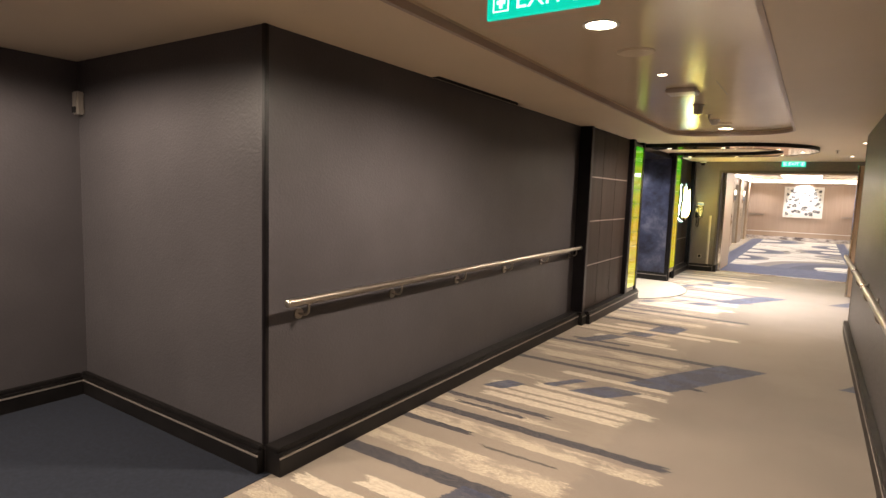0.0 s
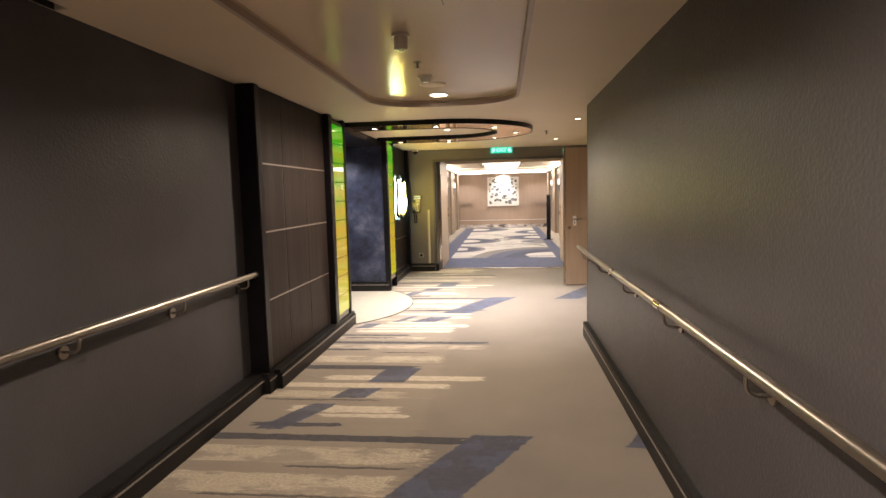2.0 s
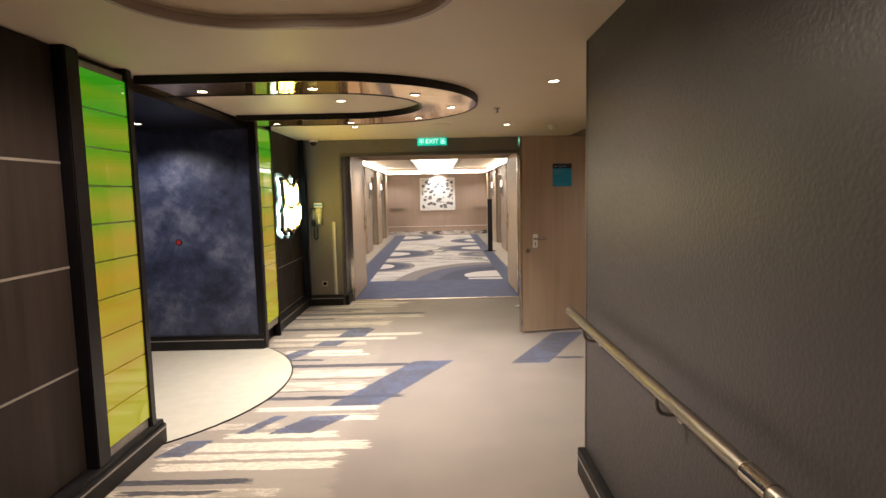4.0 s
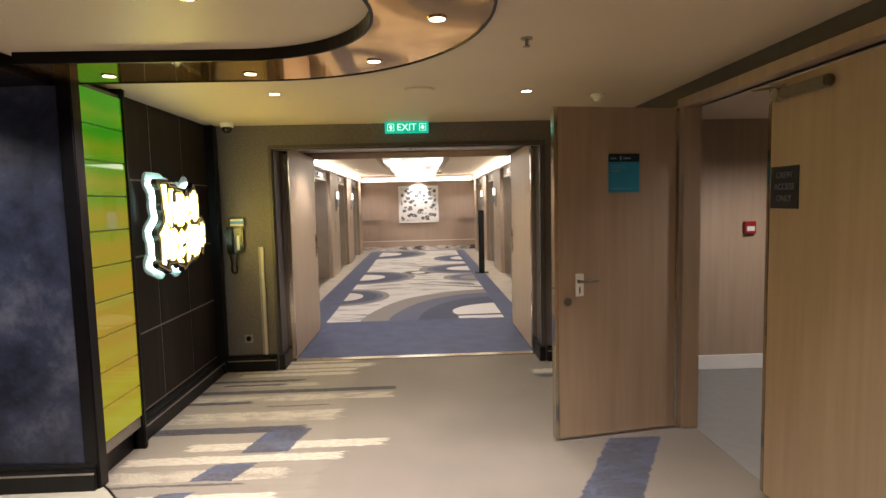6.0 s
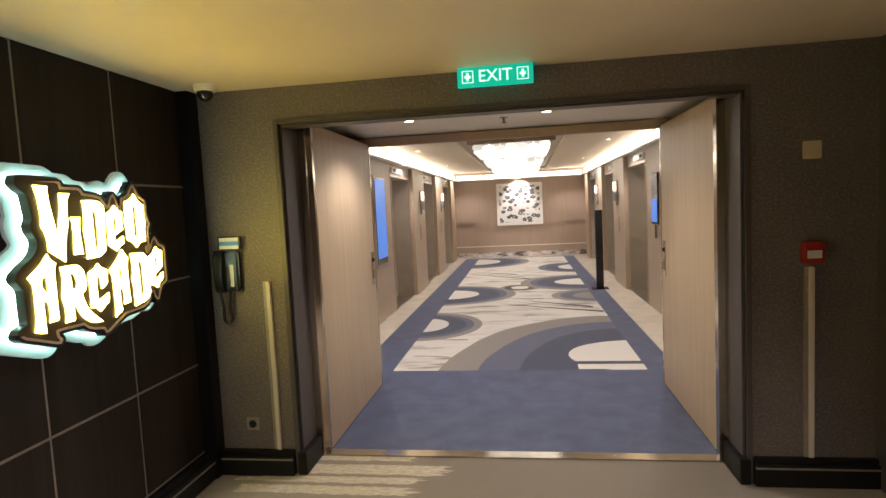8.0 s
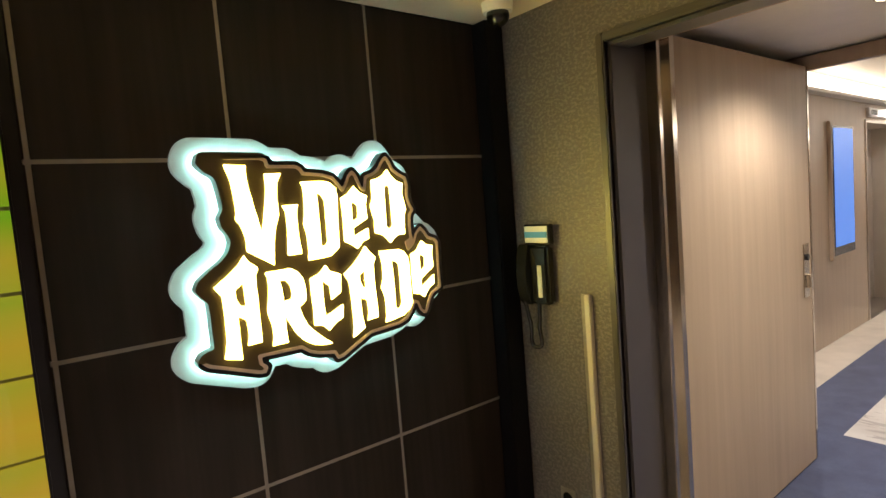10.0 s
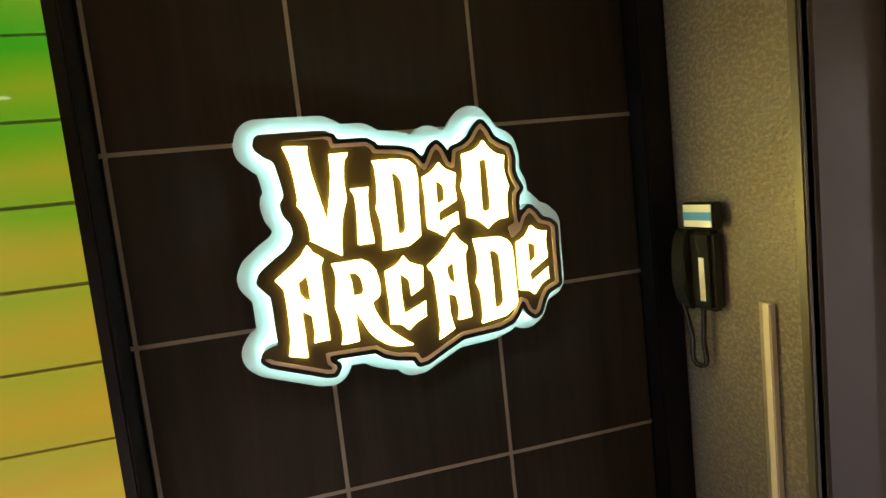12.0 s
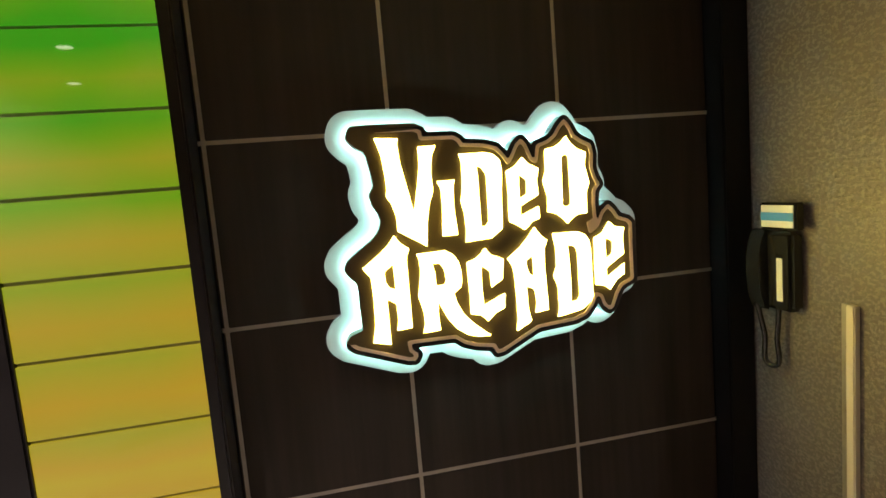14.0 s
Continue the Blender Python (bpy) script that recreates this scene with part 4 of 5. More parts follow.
EDGE_O = [(2.6, 21.4), (3.8, 23.2), (5.4, 26.2), (6.8, 27.4), (8, 26), (9.6, 22), (11, 21.2), (11.8, 25.6), (15, 26.6), (17.2, 28.2), (18.8, 30.6), (20.4, 32.2), (21.8, 30.4), (23, 27.8), (25.2, 26.2), (28, 24.8), (28.6, 22), (28.2, 18.2), (29, 15.4), (30.2, 13.2), (28.8, 11.6), (28.4, 7.8), (28.6, 2.8)]
EDGE_E = [(26.4, 1.8), (27, -0.8), (29.4, 1), (31, 4.6), (33, 6.4), (34.6, 4.8), (36, 2.6), (39, 1.6), (40.2, 0.4), (40, -8), (40, -16.4), (36.2, -18), (34.6, -20.4), (33, -24.2), (32, -24.8), (30.4, -23.4), (29.4, -20.6), (27.8, -19.8), (26, -23.2), (24, -25.4), (20.6, -26.6), (8.6, -27.4)]
EDGE_FOOT = [(-2.8, -33), (-4.6, -33.2), (-5.4, -31.2), (-11, -30.2), (-14.2, -29), (-16.8, -27), (-28.6, -26.8), (-30.4, -26.8), (-30.2, -29.2), (-28.6, -30.6), (-29.2, -31.8), (-31, -31.6), (-45, -26.4), (-46.2, -25.4), (-45.6, -24.4), (-44, -23.8), (-41.2, -23.2)]
EDGE_WEST = [(-41.4, -15.8), (-41.4, -11), (-41.6, -7.8), (-43, -6.4), (-44.6, -4.4), (-44, -3.2), (-40.4, -0.4), (-37.2, 1.6), (-34.8, 4.2), (-33.4, 7.8), (-34, 10.8), (-35.6, 13.2), (-36, 15.2), (-34.6, 17.2), (-34.8, 19.4), (-35.2, 22.6), (-36, 26.8), (-37, 28.6), (-39.2, 29.8), (-40.8, 31.4)]
ROUND = [GLYPH_V, GLYPH_I, GLYPH_D, GLYPH_E, GLYPH_O, GLYPH_A, GLYPH_R, GLYPH_C, GLYPH_A2, GLYPH_D2, GLYPH_E2]
SIGN_Y, SIGN_Z = 11.85, 1.412


def distance_field(shapes, step):
    """Distance in centimetres from a grid of points to the outline, negative inside."""
    us, vs = np.arange(-60, 60, step), np.arange(-52, 52, step)
    gu, gv = np.meshgrid(us, vs)
    best = np.full(gu.shape, 1e9)
    inside = np.zeros(gu.shape, bool)
    for pts in shapes:
        odd = np.zeros(gu.shape, bool)
        for (x0, y0), (x1, y1) in zip(pts, pts[1:] + pts[:1]):
            dx, dy = x1 - x0, y1 - y0
            t = np.clip(((gu - x0) * dx + (gv - y0) * dy) / (dx * dx + dy * dy + 1e-9), 0, 1)
            best = np.minimum(best, np.hypot(gu - x0 - t * dx, gv - y0 - t * dy))
            if dy:
                odd ^= ((y0 > gv) != (y1 > gv)) & (gu < dx * (gv - y0) / dy + x0)
        inside |= odd
    best[inside] *= -1
    return us, vs, best


def contour(us, vs, field, level):
    """The outline of field < level as closed loops, by marching squares."""
    links = {}
    low = field < level

    def cross(a, b):
        fa, fb = field[a], field[b]
        t = (level - fa) / (fb - fa)
        return (us[a[1]] + t * (us[b[1]] - us[a[1]]), vs[a[0]] + t * (vs[b[0]] - vs[a[0]]))

    for i in range(len(vs) - 1):
        for j in range(len(us) - 1):
            c = [(i, j), (i, j + 1), (i + 1, j + 1), (i + 1, j)]
            if len({low[k] for k in c}) < 2:
                continue
            into, out = [], []
            for a, b in zip(c, c[1:] + c[:1]):
                if low[a] and not low[b]:
                    into.append((min(a, b), max(a, b)))
                elif low[b] and not low[a]:
                    out.append((min(a, b), max(a, b)))
            for p, q in zip(into, out):
                links[p] = q
    loops = []
    while links:
        start = k = next(iter(links))
        loop = []
        while k in links:
            loop.append(cross(*k))
            k = links.pop(k)
        if len(loop) > 40:
            loops.append(loop)
    return loops


sign = thing("video_arcade_sign", (SIGN_WALL, SIGN_Y, SIGN_Z), "back-lit VIDEO ARCADE sign with glowing spiky letters on a dark board", "sign")
US, VS, FIELD = distance_field([EDGE_TOP + EDGE_O + EDGE_E + EDGE_FOOT + EDGE_WEST], 0.7)
put = lambda face, du=0.0, dv=0.0: (lambda u, v: (face, SIGN_Y + (u + du) / 100, SIGN_Z + (v + dv) / 100))
outline = lambda level: max(contour(US, VS, FIELD, level), key=len)
# board colour is warmed to brown to take in the glow of the letters
M["board"] = paint("sign_board", (0.060, 0.044, 0.018), 0.4, vary=0.15, scale=9)
M["outline"] = paint("sign_outline", (0.62, 0.50, 0.43), 0.4, vary=0.08)
SIGN_FACE = SIGN_WALL + 0.090
for name, level, face, depth, material, label in (("backplate", 6.2, SIGN_WALL + 0.030, 0.016, "halo", "pale acrylic backplate with part of its lit look put in as emission"), ("board", 1.75, SIGN_FACE, 0.042, "board", "dark board, its brown partly the letters' glow put into the colour")):
    bm = bmesh.new()
    slab(bm, [outline(level)], put(face, -0.9, 0.4) if name == "backplate" else put(face), (-depth, 0, 0))
    part(name, bm, material, sign, label)
bm = bmesh.new()
slab(bm, [outline(1.76), outline(0.50)], put(SIGN_FACE + 0.0025), (-0.045, 0, 0))
part("edge_band", bm, "blackplastic", sign, "black board edge")
bm = bmesh.new()
slab(bm, [outline(0.50), outline(-0.50)], put(SIGN_FACE + 0.003), (-0.003, 0, 0))
part("outline", bm, "outline", sign, "thin taupe line")
for g in ROUND:
    bm = bmesh.new()
    slab(bm, g, put(SIGN_FACE + 0.005), (-0.0055, 0, 0))
    part("letter", bm, "letters", sign, "glowing warm white letter")
bm = bmesh.new()
slab(bm, [outline(1.5), outline(0.7)], put(SIGN_WALL + 0.048), (-0.007, 0, 0))
part("light_strip", bm, "halo_strip", sign, "hidden mint-white light strip")
for y, z in ((11.55, 1.6), (12.05, 1.6), (11.55, 1.25), (12.05, 1.25)):
    part("spacer", tube(bmesh.new(), (SIGN_WALL, y, z), (SIGN_WALL + 0.050, y, z), 0.012, seg=12), "blackplastic", sign)


# ---- the wall with the lobby doors ----
def wall_phone(x, z):
    y = DOOR_Y
    host = thing("wall_phone", (x, y, z), "black corded wall telephone with a white number card", "telephone")
    part("body", boxes((x - 0.055, x + 0.065, y - 0.050, y, z - 0.14, z + 0.10), bevel=0.012), "blackplastic", host, smooth=True)
    card = part("card_holder", boxes((x - 0.05, x + 0.085, y - 0.05, y - 0.02, z + 0.105, z + 0.185), bevel=0.004), "blackplastic", host)
    part("card", boxes((x - 0.042, x + 0.077, y - 0.052, y - 0.050, z + 0.112, z + 0.178)), "print", card, "white card")
    part("card_band", boxes((x - 0.042, x + 0.077, y - 0.0535, y - 0.0515, z + 0.132, z + 0.156)), "card_blue", card, "blue band")
    bm = bmesh.new()
    outer = [(-0.046 - 0.036 * math.cos(radians(a)), -0.02 + 0.125 * math.sin(radians(a))) for a in range(-90, 91, 12)]
    inner = [(-0.040 - 0.008 * math.cos(radians(a)), -0.02 + 0.085 * math.sin(radians(a))) for a in range(90, -91, -12)]
    slab(bm, [outer + inner], lambda u, v: (x - 0.078, y + u, z + v), (0.056, 0, 0))
    bmesh.ops.bevel(bm, geom=[e for e in bm.edges if len(e.link_faces) == 2 and e.calc_face_angle(0) > 1.0], offset=0.009, segments=2, affect="EDGES", clamp_overlap=True)
    part("handset", bm, "blackplastic", host, "glossy black handset", smooth=True)
    part("label_strip", boxes((x + 0.012, x + 0.034, y - 0.0515, y - 0.050, z - 0.11, z + 0.02)), "print", host, "white label strip")
    data = bpy.data.curves.new("cord", "CURVE")
    data.dimensions, data.bevel_depth, data.bevel_resolution = "3D", 0.008, 3
    sp = data.splines.new("BEZIER")
    pts = [(x - 0.055, y - 0.06, z - 0.13), (x - 0.047, y - 0.045, z - 0.22), (x - 0.026, y - 0.035, z - 0.325), (x - 0.010, y - 0.032, z - 0.23), (x - 0.004, y - 0.03, z - 0.14)]
    sp.bezier_points.add(len(pts) - 1)
    for bp, p in zip(sp.bezier_points, pts):
        bp.co, bp.handle_left_type, bp.handle_right_type = p, "AUTO", "AUTO"
    tmp = bpy.data.objects.new("cord", data)
    scene.collection.objects.link(tmp)
    bm = bmesh.new()
    bm.from_mesh(tmp.to_mesh())
    tmp.to_mesh_clear()
    bpy.data.objects.remove(tmp)
    part("cord", bm, "blackplastic", host, "hanging coiled cord", smooth=True)


wall_phone(-1.49, 1.26)


def conduit(x, top, label):
    host = thing("cable_duct", (x, DOOR_Y, 0.15), label, "cable duct")
    part("base", boxes((x - 0.026, x + 0.004, DOOR_Y - 0.010, DOOR_Y, 0.15, top)), "strip", host)
    part("cover", boxes((x - 0.004, x + 0.022, DOOR_Y - 0.022, DOOR_Y, 0.15, top), bevel=0.003), "grey_plastic", host)
    for z in np.arange(0.3, top - 0.05, 0.25):
        part("screw", tube(bmesh.new(), (x - 0.015, DOOR_Y - 0.012, z), (x - 0.015, DOOR_Y - 0.010, z), 0.003, seg=10), "steel", host)


conduit(-1.275, 1.17, "slim beige vertical cable duct on the taupe wall")
conduit(1.676, 1.16, "slim beige vertical cable duct under the red call point")

socket = thing("wall_socket", (-1.43, DOOR_Y, 0.305), "pale square wall socket", "socket")
part("plate", boxes((-1.47, -1.39, DOOR_Y - 0.009, DOOR_Y, 0.265, 0.345), bevel=0.004), "strip", socket)
part("well", tube(bmesh.new(), (-1.43, DOOR_Y - 0.0105, 0.305), (-1.43, DOOR_Y - 0.009, 0.305), 0.024, seg=24), "blackplastic", socket)
switch = thing("wall_switch", (1.69, DOOR_Y, 1.755), "small cream square wall plate", "switch")
part("plate", boxes((1.645, 1.735, DOOR_Y - 0.010, DOOR_Y, 1.71, 1.80), bevel=0.004), "cream_plastic", switch)
part("key", boxes((1.665, 1.715, DOOR_Y - 0.014, DOOR_Y - 0.010, 1.73, 1.78), bevel=0.003), "cream_plastic", switch)


def call_point(x, y, z):
    host = thing("fire_call_point", (x, y, z), "red fire alarm call point with a white window", "call point", "fire call points")
    part("box", boxes((x - 0.05, x + 0.05, y - 0.045, y, z - 0.055, z + 0.055), bevel=0.006), "red", host, smooth=True)
    part("window", boxes((x - 0.034, x + 0.034, y - 0.047, y - 0.045, z - 0.028, z + 0.012)), "print", host, "white glass window")


call_point(1.685, DOOR_Y, 1.235)
call_point(3.09, 12.24, 1.26)

# lined door frame, outside to inside
doorway = thing("door_frame", ((FL + FR) / 2, DOOR_Y, 0), "grey-brown metal lining of the lobby doorway", "door frame", kind="structure")
part("architrave", boxes((FL - 0.03, FL, DOOR_Y - 0.012, DOOR_Y + 0.02, 0.0, FT + 0.03), (FR, FR + 0.03, DOOR_Y - 0.012, DOOR_Y + 0.02, 0.0, FT + 0.03), (FL, FR, DOOR_Y - 0.012, DOOR_Y + 0.02, FT, FT + 0.03), bevel=0.004), "taupe_trim", doorway)
part("lining", boxes((FL, FL + 0.012, DOOR_Y + 0.02, 12.95, 0, FT), (FR - 0.012, FR, DOOR_Y + 0.02, 12.95, 0, FT), (FL, FR, DOOR_Y + 0.02, 12.83, FT - 0.012, FT)), "taupe_trim", doorway)
part("jamb", boxes((FL + 0.012, FL + 0.06, 12.93, 12.99, 0, 2.12), bevel=0.003), "chrome", doorway, "polished steel jamb")
part("jamb", boxes((FR - 0.06, FR - 0.012, 12.93, 12.99, 0, 2.12), bevel=0.003), "chrome", doorway, "polished steel jamb")
part("header", boxes((FL, FR, 12.90, 12.98, 2.10, 2.20), bevel=0.003), "taupe_wall", doorway)
part("inner_frame", boxes((-1.16, -1.09, 14.36, 14.42, 0, 2.15), (1.35, 1.40, 14.36, 14.42, 0, 2.15), (-1.16, 1.40, 14.36, 14.42, 2.10, 2.17), bevel=0.004), "taupe_wall", doorway)
for k, x in enumerate((FL + 0.0, FR - 0.03)):
    part("plinth", boxes((x - 0.01, x + 0.045, DOOR_Y - 0.03, 12.93, 0, 0.14), bevel=0.004), "skirting", doorway)


def fire_leaf(x, way, label):
    """A door leaf folded back along the passage; way points into the passage."""
    host = thing("lobby_door", (x, 12.99, 0), label, "door", "folded-back lobby doors", "structure")
    x0, x1 = sorted((x, x - way * 0.055))
    part("slab", boxes((x0 + 0.002, x1 - 0.002, 13.02, 14.33, 0.012, 2.115), bevel=0.002), "oak_leaf", host, "greyed oak veneer")
    part("edge_strip", boxes((x0, x1, 12.985, 13.02, 0.012, 2.115), bevel=0.002), "chrome", host, "polished steel edge")
    part("edge_strip", boxes((x0, x1, 14.33, 14.352, 0.012, 2.115), bevel=0.002), "chrome", host, "polished steel edge")
    part("kick_seal", boxes((x0 + 0.004, x1 - 0.004, 13.0, 14.34, 0.004, 0.012)), "blackplastic", host)
    lock = part("lock_plate", boxes((min(x, x + way * 0.006), max(x, x + way * 0.006), 14.21, 14.28, 0.92, 1.20), bevel=0.002), "chrome", host, "steel lock plate")
    part("pull", boxes((min(x, x + way * 0.03), max(x, x + way * 0.03), 14.225, 14.265, 0.97, 1.04), bevel=0.006), "chrome", lock)
    part("cylinder", tube(bmesh.new(), (x, 14.245, 1.13), (x + way * 0.016, 14.245, 1.13), 0.016, seg=20), "blackplastic", lock)
    for z in (0.35, 1.05, 1.80):
        part("hinge", tube(bmesh.new(), (x - way * 0.055, 12.985, z), (x - way * 0.055, 12.985, z + 0.12), 0.011, seg=14), "steel", host)


fire_leaf(-1.06, 1, "tall greyed oak door leaf folded back beside the passage")
fire_leaf(1.335, -1, "tall greyed oak door leaf folded back beside the passage")
# black strips put in for the shaded gap at each leaf's hinge side
for x in (-1.21, 1.44):
    ob = thing("door_gap_dark", (x, 12.99, 1.0), "black strip standing for the dark gap beside the folded door", "seal", kind="structure")
    part("strip", boxes((x - 0.03, x + 0.03, 13.0, 13.06, 0, 2.1)), "blackplastic", ob)


# ---- crew doors on the east side ----
def lever(host, x, y, z, way, plate="white"):
    esc = part("plate", boxes((x - 0.028, x + 0.028, y - 0.006, y, z - 0.09, z + 0.055), bevel=0.004), plate, host, "pale lock plate")
    part("neck", tube(bmesh.new(), (x - 0.01, y - 0.055, z + 0.01), (x - 0.01, y - 0.004, z + 0.01), 0.009, seg=16), "steel", esc, smooth=True)
    part("grip", tube(bmesh.new(), (x - 0.035, y - 0.055, z + 0.01), (x + 0.105, y - 0.055, z + 0.01), 0.009, seg=16), "steel", esc, "steel lever", smooth=True)
    part("mark", boxes((x - 0.003, x + 0.003, y - 0.008, y - 0.006, z - 0.07, z - 0.03)), "blackplastic", esc)


crew = thing("door_crew_open", (1.91, 10.93, 0), "oak veneered crew door standing open with a blue notice", "door", "crew doors", "structure")
DY = 10.875
part("slab", boxes((1.075, 1.895, DY, DY + 0.05, 0.012, 2.11), bevel=0.002), "oak", crew, "pale oak veneer")
part("edge_strip", boxes((1.05, 1.075, DY - 0.002, DY + 0.052, 0.012, 2.11), bevel=0.002), "chrome", crew, "polished steel edge")
part("edge_strip", boxes((1.895, 1.915, DY - 0.002, DY + 0.052, 0.012, 2.11), bevel=0.002), "chrome", crew, "polished steel edge")
part("bottom_strip", boxes((1.075, 1.895, DY - 0.003, DY + 0.0, 0.012, 0.022)), "chrome", crew)
lever(crew, 1.215, DY, 1.02, 1)
part("cylinder", tube(bmesh.new(), (1.135, DY - 0.006, 0.90), (1.135, DY, 0.90), 0.026, seg=24), "frame", crew, "bronze cylinder cover")
part("latch", tube(bmesh.new(), (1.046, DY + 0.026, 0.99), (1.05, DY + 0.026, 0.99), 0.012, seg=16), "steel", crew)
crew.location, crew.rotation_euler = (1.89, 11.075, 0), (0, 0, radians(10))
notice = thing("door_notice", (1.49, DY, 1.65), "blue printed notice with a navy heading on the oak door", "notice")
part("sheet", boxes((1.378, 1.592, DY - 0.003, DY - 0.0005, 1.565, 1.757)), "blue_sheet", notice)
part("heading", boxes((1.378, 1.592, DY - 0.003, DY - 0.0005, 1.757, 1.808)), "navy_sheet", notice)
for z, w in ((1.732, 0.09), (1.717, 0.11), (1.70, 0.07), (1.587, 0.15)):
    part("print_line", boxes((1.39, 1.39 + w, DY - 0.004, DY - 0.003, z, z + 0.005)), "faint_print", notice)
part("heading_mark", boxes((1.39, 1.43, DY - 0.004, DY - 0.003, 1.774, 1.784), (1.455, 1.467, DY - 0.004, DY - 0.003, 1.768, 1.794), (1.48, 1.53, DY - 0.004, DY - 0.003, 1.774, 1.784)), "faint_print", notice)
notice.location, notice.rotation_euler = (1.522, 10.954, 1.664), (0, 0, radians(10))

shut = thing("door_crew_shut", (CREW_X, 9.75, 0), "oak veneered crew door leaf standing shut", "door", "crew doors", "structure")
part("slab", boxes((CREW_X + 0.012, CREW_X + 0.062, 9.30, 10.14, 0.012, 2.08), bevel=0.002), "oak", shut, "pale oak veneer")
part("edge_strip", boxes((CREW_X + 0.010, CREW_X + 0.064, 10.14, 10.165, 0.012, 2.08), bevel=0.002), "chrome", shut, "polished steel edge")
closer = part("door_closer", boxes((CREW_X - 0.035, CREW_X + 0.01, 9.72, 10.02, 1.985, 2.035), bevel=0.008), "frame", shut, "bronze door closer")
part("arm", tube(bmesh.new(), (CREW_X - 0.02, 10.0, 2.04), (CREW_X - 0.02, 10.25, 2.07), 0.009, seg=12), "steel", closer)
part("knuckle", tube(bmesh.new(), (CREW_X - 0.03, 10.06, 2.01), (CREW_X + 0.0, 10.06, 2.01), 0.03, seg=24), "steel", closer, smooth=True)
plate = thing("crew_access_sign", (CREW_X, 10.02, 1.58), "small navy sign reading CREW ACCESS ONLY on the oak door", "sign")
part("plate", boxes((CREW_X + 0.008, CREW_X + 0.012, 9.925, 10.13, 1.475, 1.675), bevel=0.001), "navy_sheet", plate)
M["sign_print"] = paint("sign_print", (0.11, 0.13, 0.20), 0.5, vary=0.02)
for k, w in enumerate(("CREW", "ACCESS", "ONLY")):
    part("lettering", text_bm(w, 0.042, pose(CREW_X + 0.0075, 10.0275, 1.632 - 0.055 * k, 90, 0, -90)), "sign_print", plate, "pale letters")
cf = thing("door_frame_crew", (CREW_X, 10.1, 0), "oak frame round the crew doors", "door frame", kind="structure")
part("head", boxes((CREW_X - 0.015, CREW_X + 0.10, 9.16, 11.10, 2.115, 2.175), bevel=0.003), "oak", cf)
part("jamb", boxes((CREW_X - 0.015, CREW_X + 0.10, 11.00, 11.10, 0, 2.115), bevel=0.003), "oak", cf)
part("jamb", boxes((CREW_X - 0.015, CREW_X + 0.10, 9.16, 9.29, 0, 2.115), bevel=0.003), "oak", cf)
structure("wall_side_cladding", boxes((SIDE_X - 0.03, SIDE_X, 11.10, 11.60, 0, 2.15), (SIDE_X - 0.03, SIDE_X, EAST_END, 9.16, 0, 2.15)), "oak", "oak cladding beside the crew doors")

# ---- arcade entrance ----
door = thing("door_arcade", (-3.0, 9.5, 0), "dark arcade door with a long steel bar handle", "door", kind="structure")
part("slab", boxes((-3.0, -2.975, 8.7, 10.1, 0.01, 2.1), bevel=0.004), "black", door)
bar = part("bar_handle", tube(bmesh.new(), (-2.93, 9.83, 0.35), (-2.93, 9.83, 1.10), 0.014, seg=18), "steel", door, "long steel bar", smooth=True)
for z in (0.45, 1.0):
    part("stud", tube(bmesh.new(), (-2.975, 9.83, z), (-2.93, 9.83, z), 0.009, seg=12), "steel", bar)
knob = thing("wall_button", (-2.41, 10.50, 1.10), "tiny round red wall button", "button")
part("cap", tube(bmesh.new(), (-2.41, 10.485, 1.10), (-2.41, 10.50, 1.10), 0.022, seg=20), "red", knob, smooth=True)
part("collar", tube(bmesh.new(), (-2.41, 10.492, 1.10), (-2.41, 10.50, 1.10), 0.03, seg=20), "blackplastic", knob, smooth=True)
sensor = thing("wall_sensor", (-3.64, CORNER, 2.02), "small grey wall box below the ceiling", "sensor")
part("housing", boxes((-3.67, -3.60, CORNER - 0.05, CORNER, 1.93, 2.08), bevel=0.008), "strip", sensor)
part("lens", boxes((-3.66, -3.61, CORNER - 0.056, CORNER - 0.05, 1.94, 1.98), bevel=0.002), "blackplastic", sensor)


# ---- the lobby ----
def lift(x, y, way, label):
    """Recessed steel lift doors with an architrave and a position indicator above; way points into the wall."""
    host = thing("lift_entrance", (x, y, 0), label, "lift", "lobby lifts", "structure")
    d0, d1 = sorted((x + way * 0.28, x + way * 0.30))
    for a, b in ((y + 0.02, y + 0.678), (y + 0.682, y + 1.34)):
        part("door_leaf", boxes((d0, d1, a, b, 0.005, 2.05), bevel=0.002), "lift_steel", host, "brushed steel lift door")
    a0, a1 = sorted((x - way * 0.012, x + way * 0.30))
    part("architrave", boxes((a0, a1, y, y + 0.03, 0, 2.07), (a0, a1, y + 1.33, y + 1.36, 0, 2.07), (a0, a1, y + 0.03, y + 1.33, 2.04, 2.07), bevel=0.003), "lift_steel", host)
    p0, p1 = sorted((x - way * 0.03, x))
    ind = part("indicator", boxes((p0, p1, y + 0.05, y + 0.75, 2.10, 2.19), bevel=0.004), "white", host, "pale position indicator")
    q0, q1 = sorted((x - way * 0.032, x - way * 0.03))
    part("display", boxes((q0, q1, y + 0.12, y + 0.32, 2.12, 2.17)), "blackplastic", ind)
    part("sill", boxes((*sorted((x, x + way * 0.30)), y, y + 1.36, -0.002, 0.004)), "steel", host)


for y in LIFTS:
    lift(LOB_W, y, -1, "brushed steel lift entrance in the wood panelled wall")
    lift(LOB_E, y, 1, "brushed steel lift entrance in the wood panelled wall")


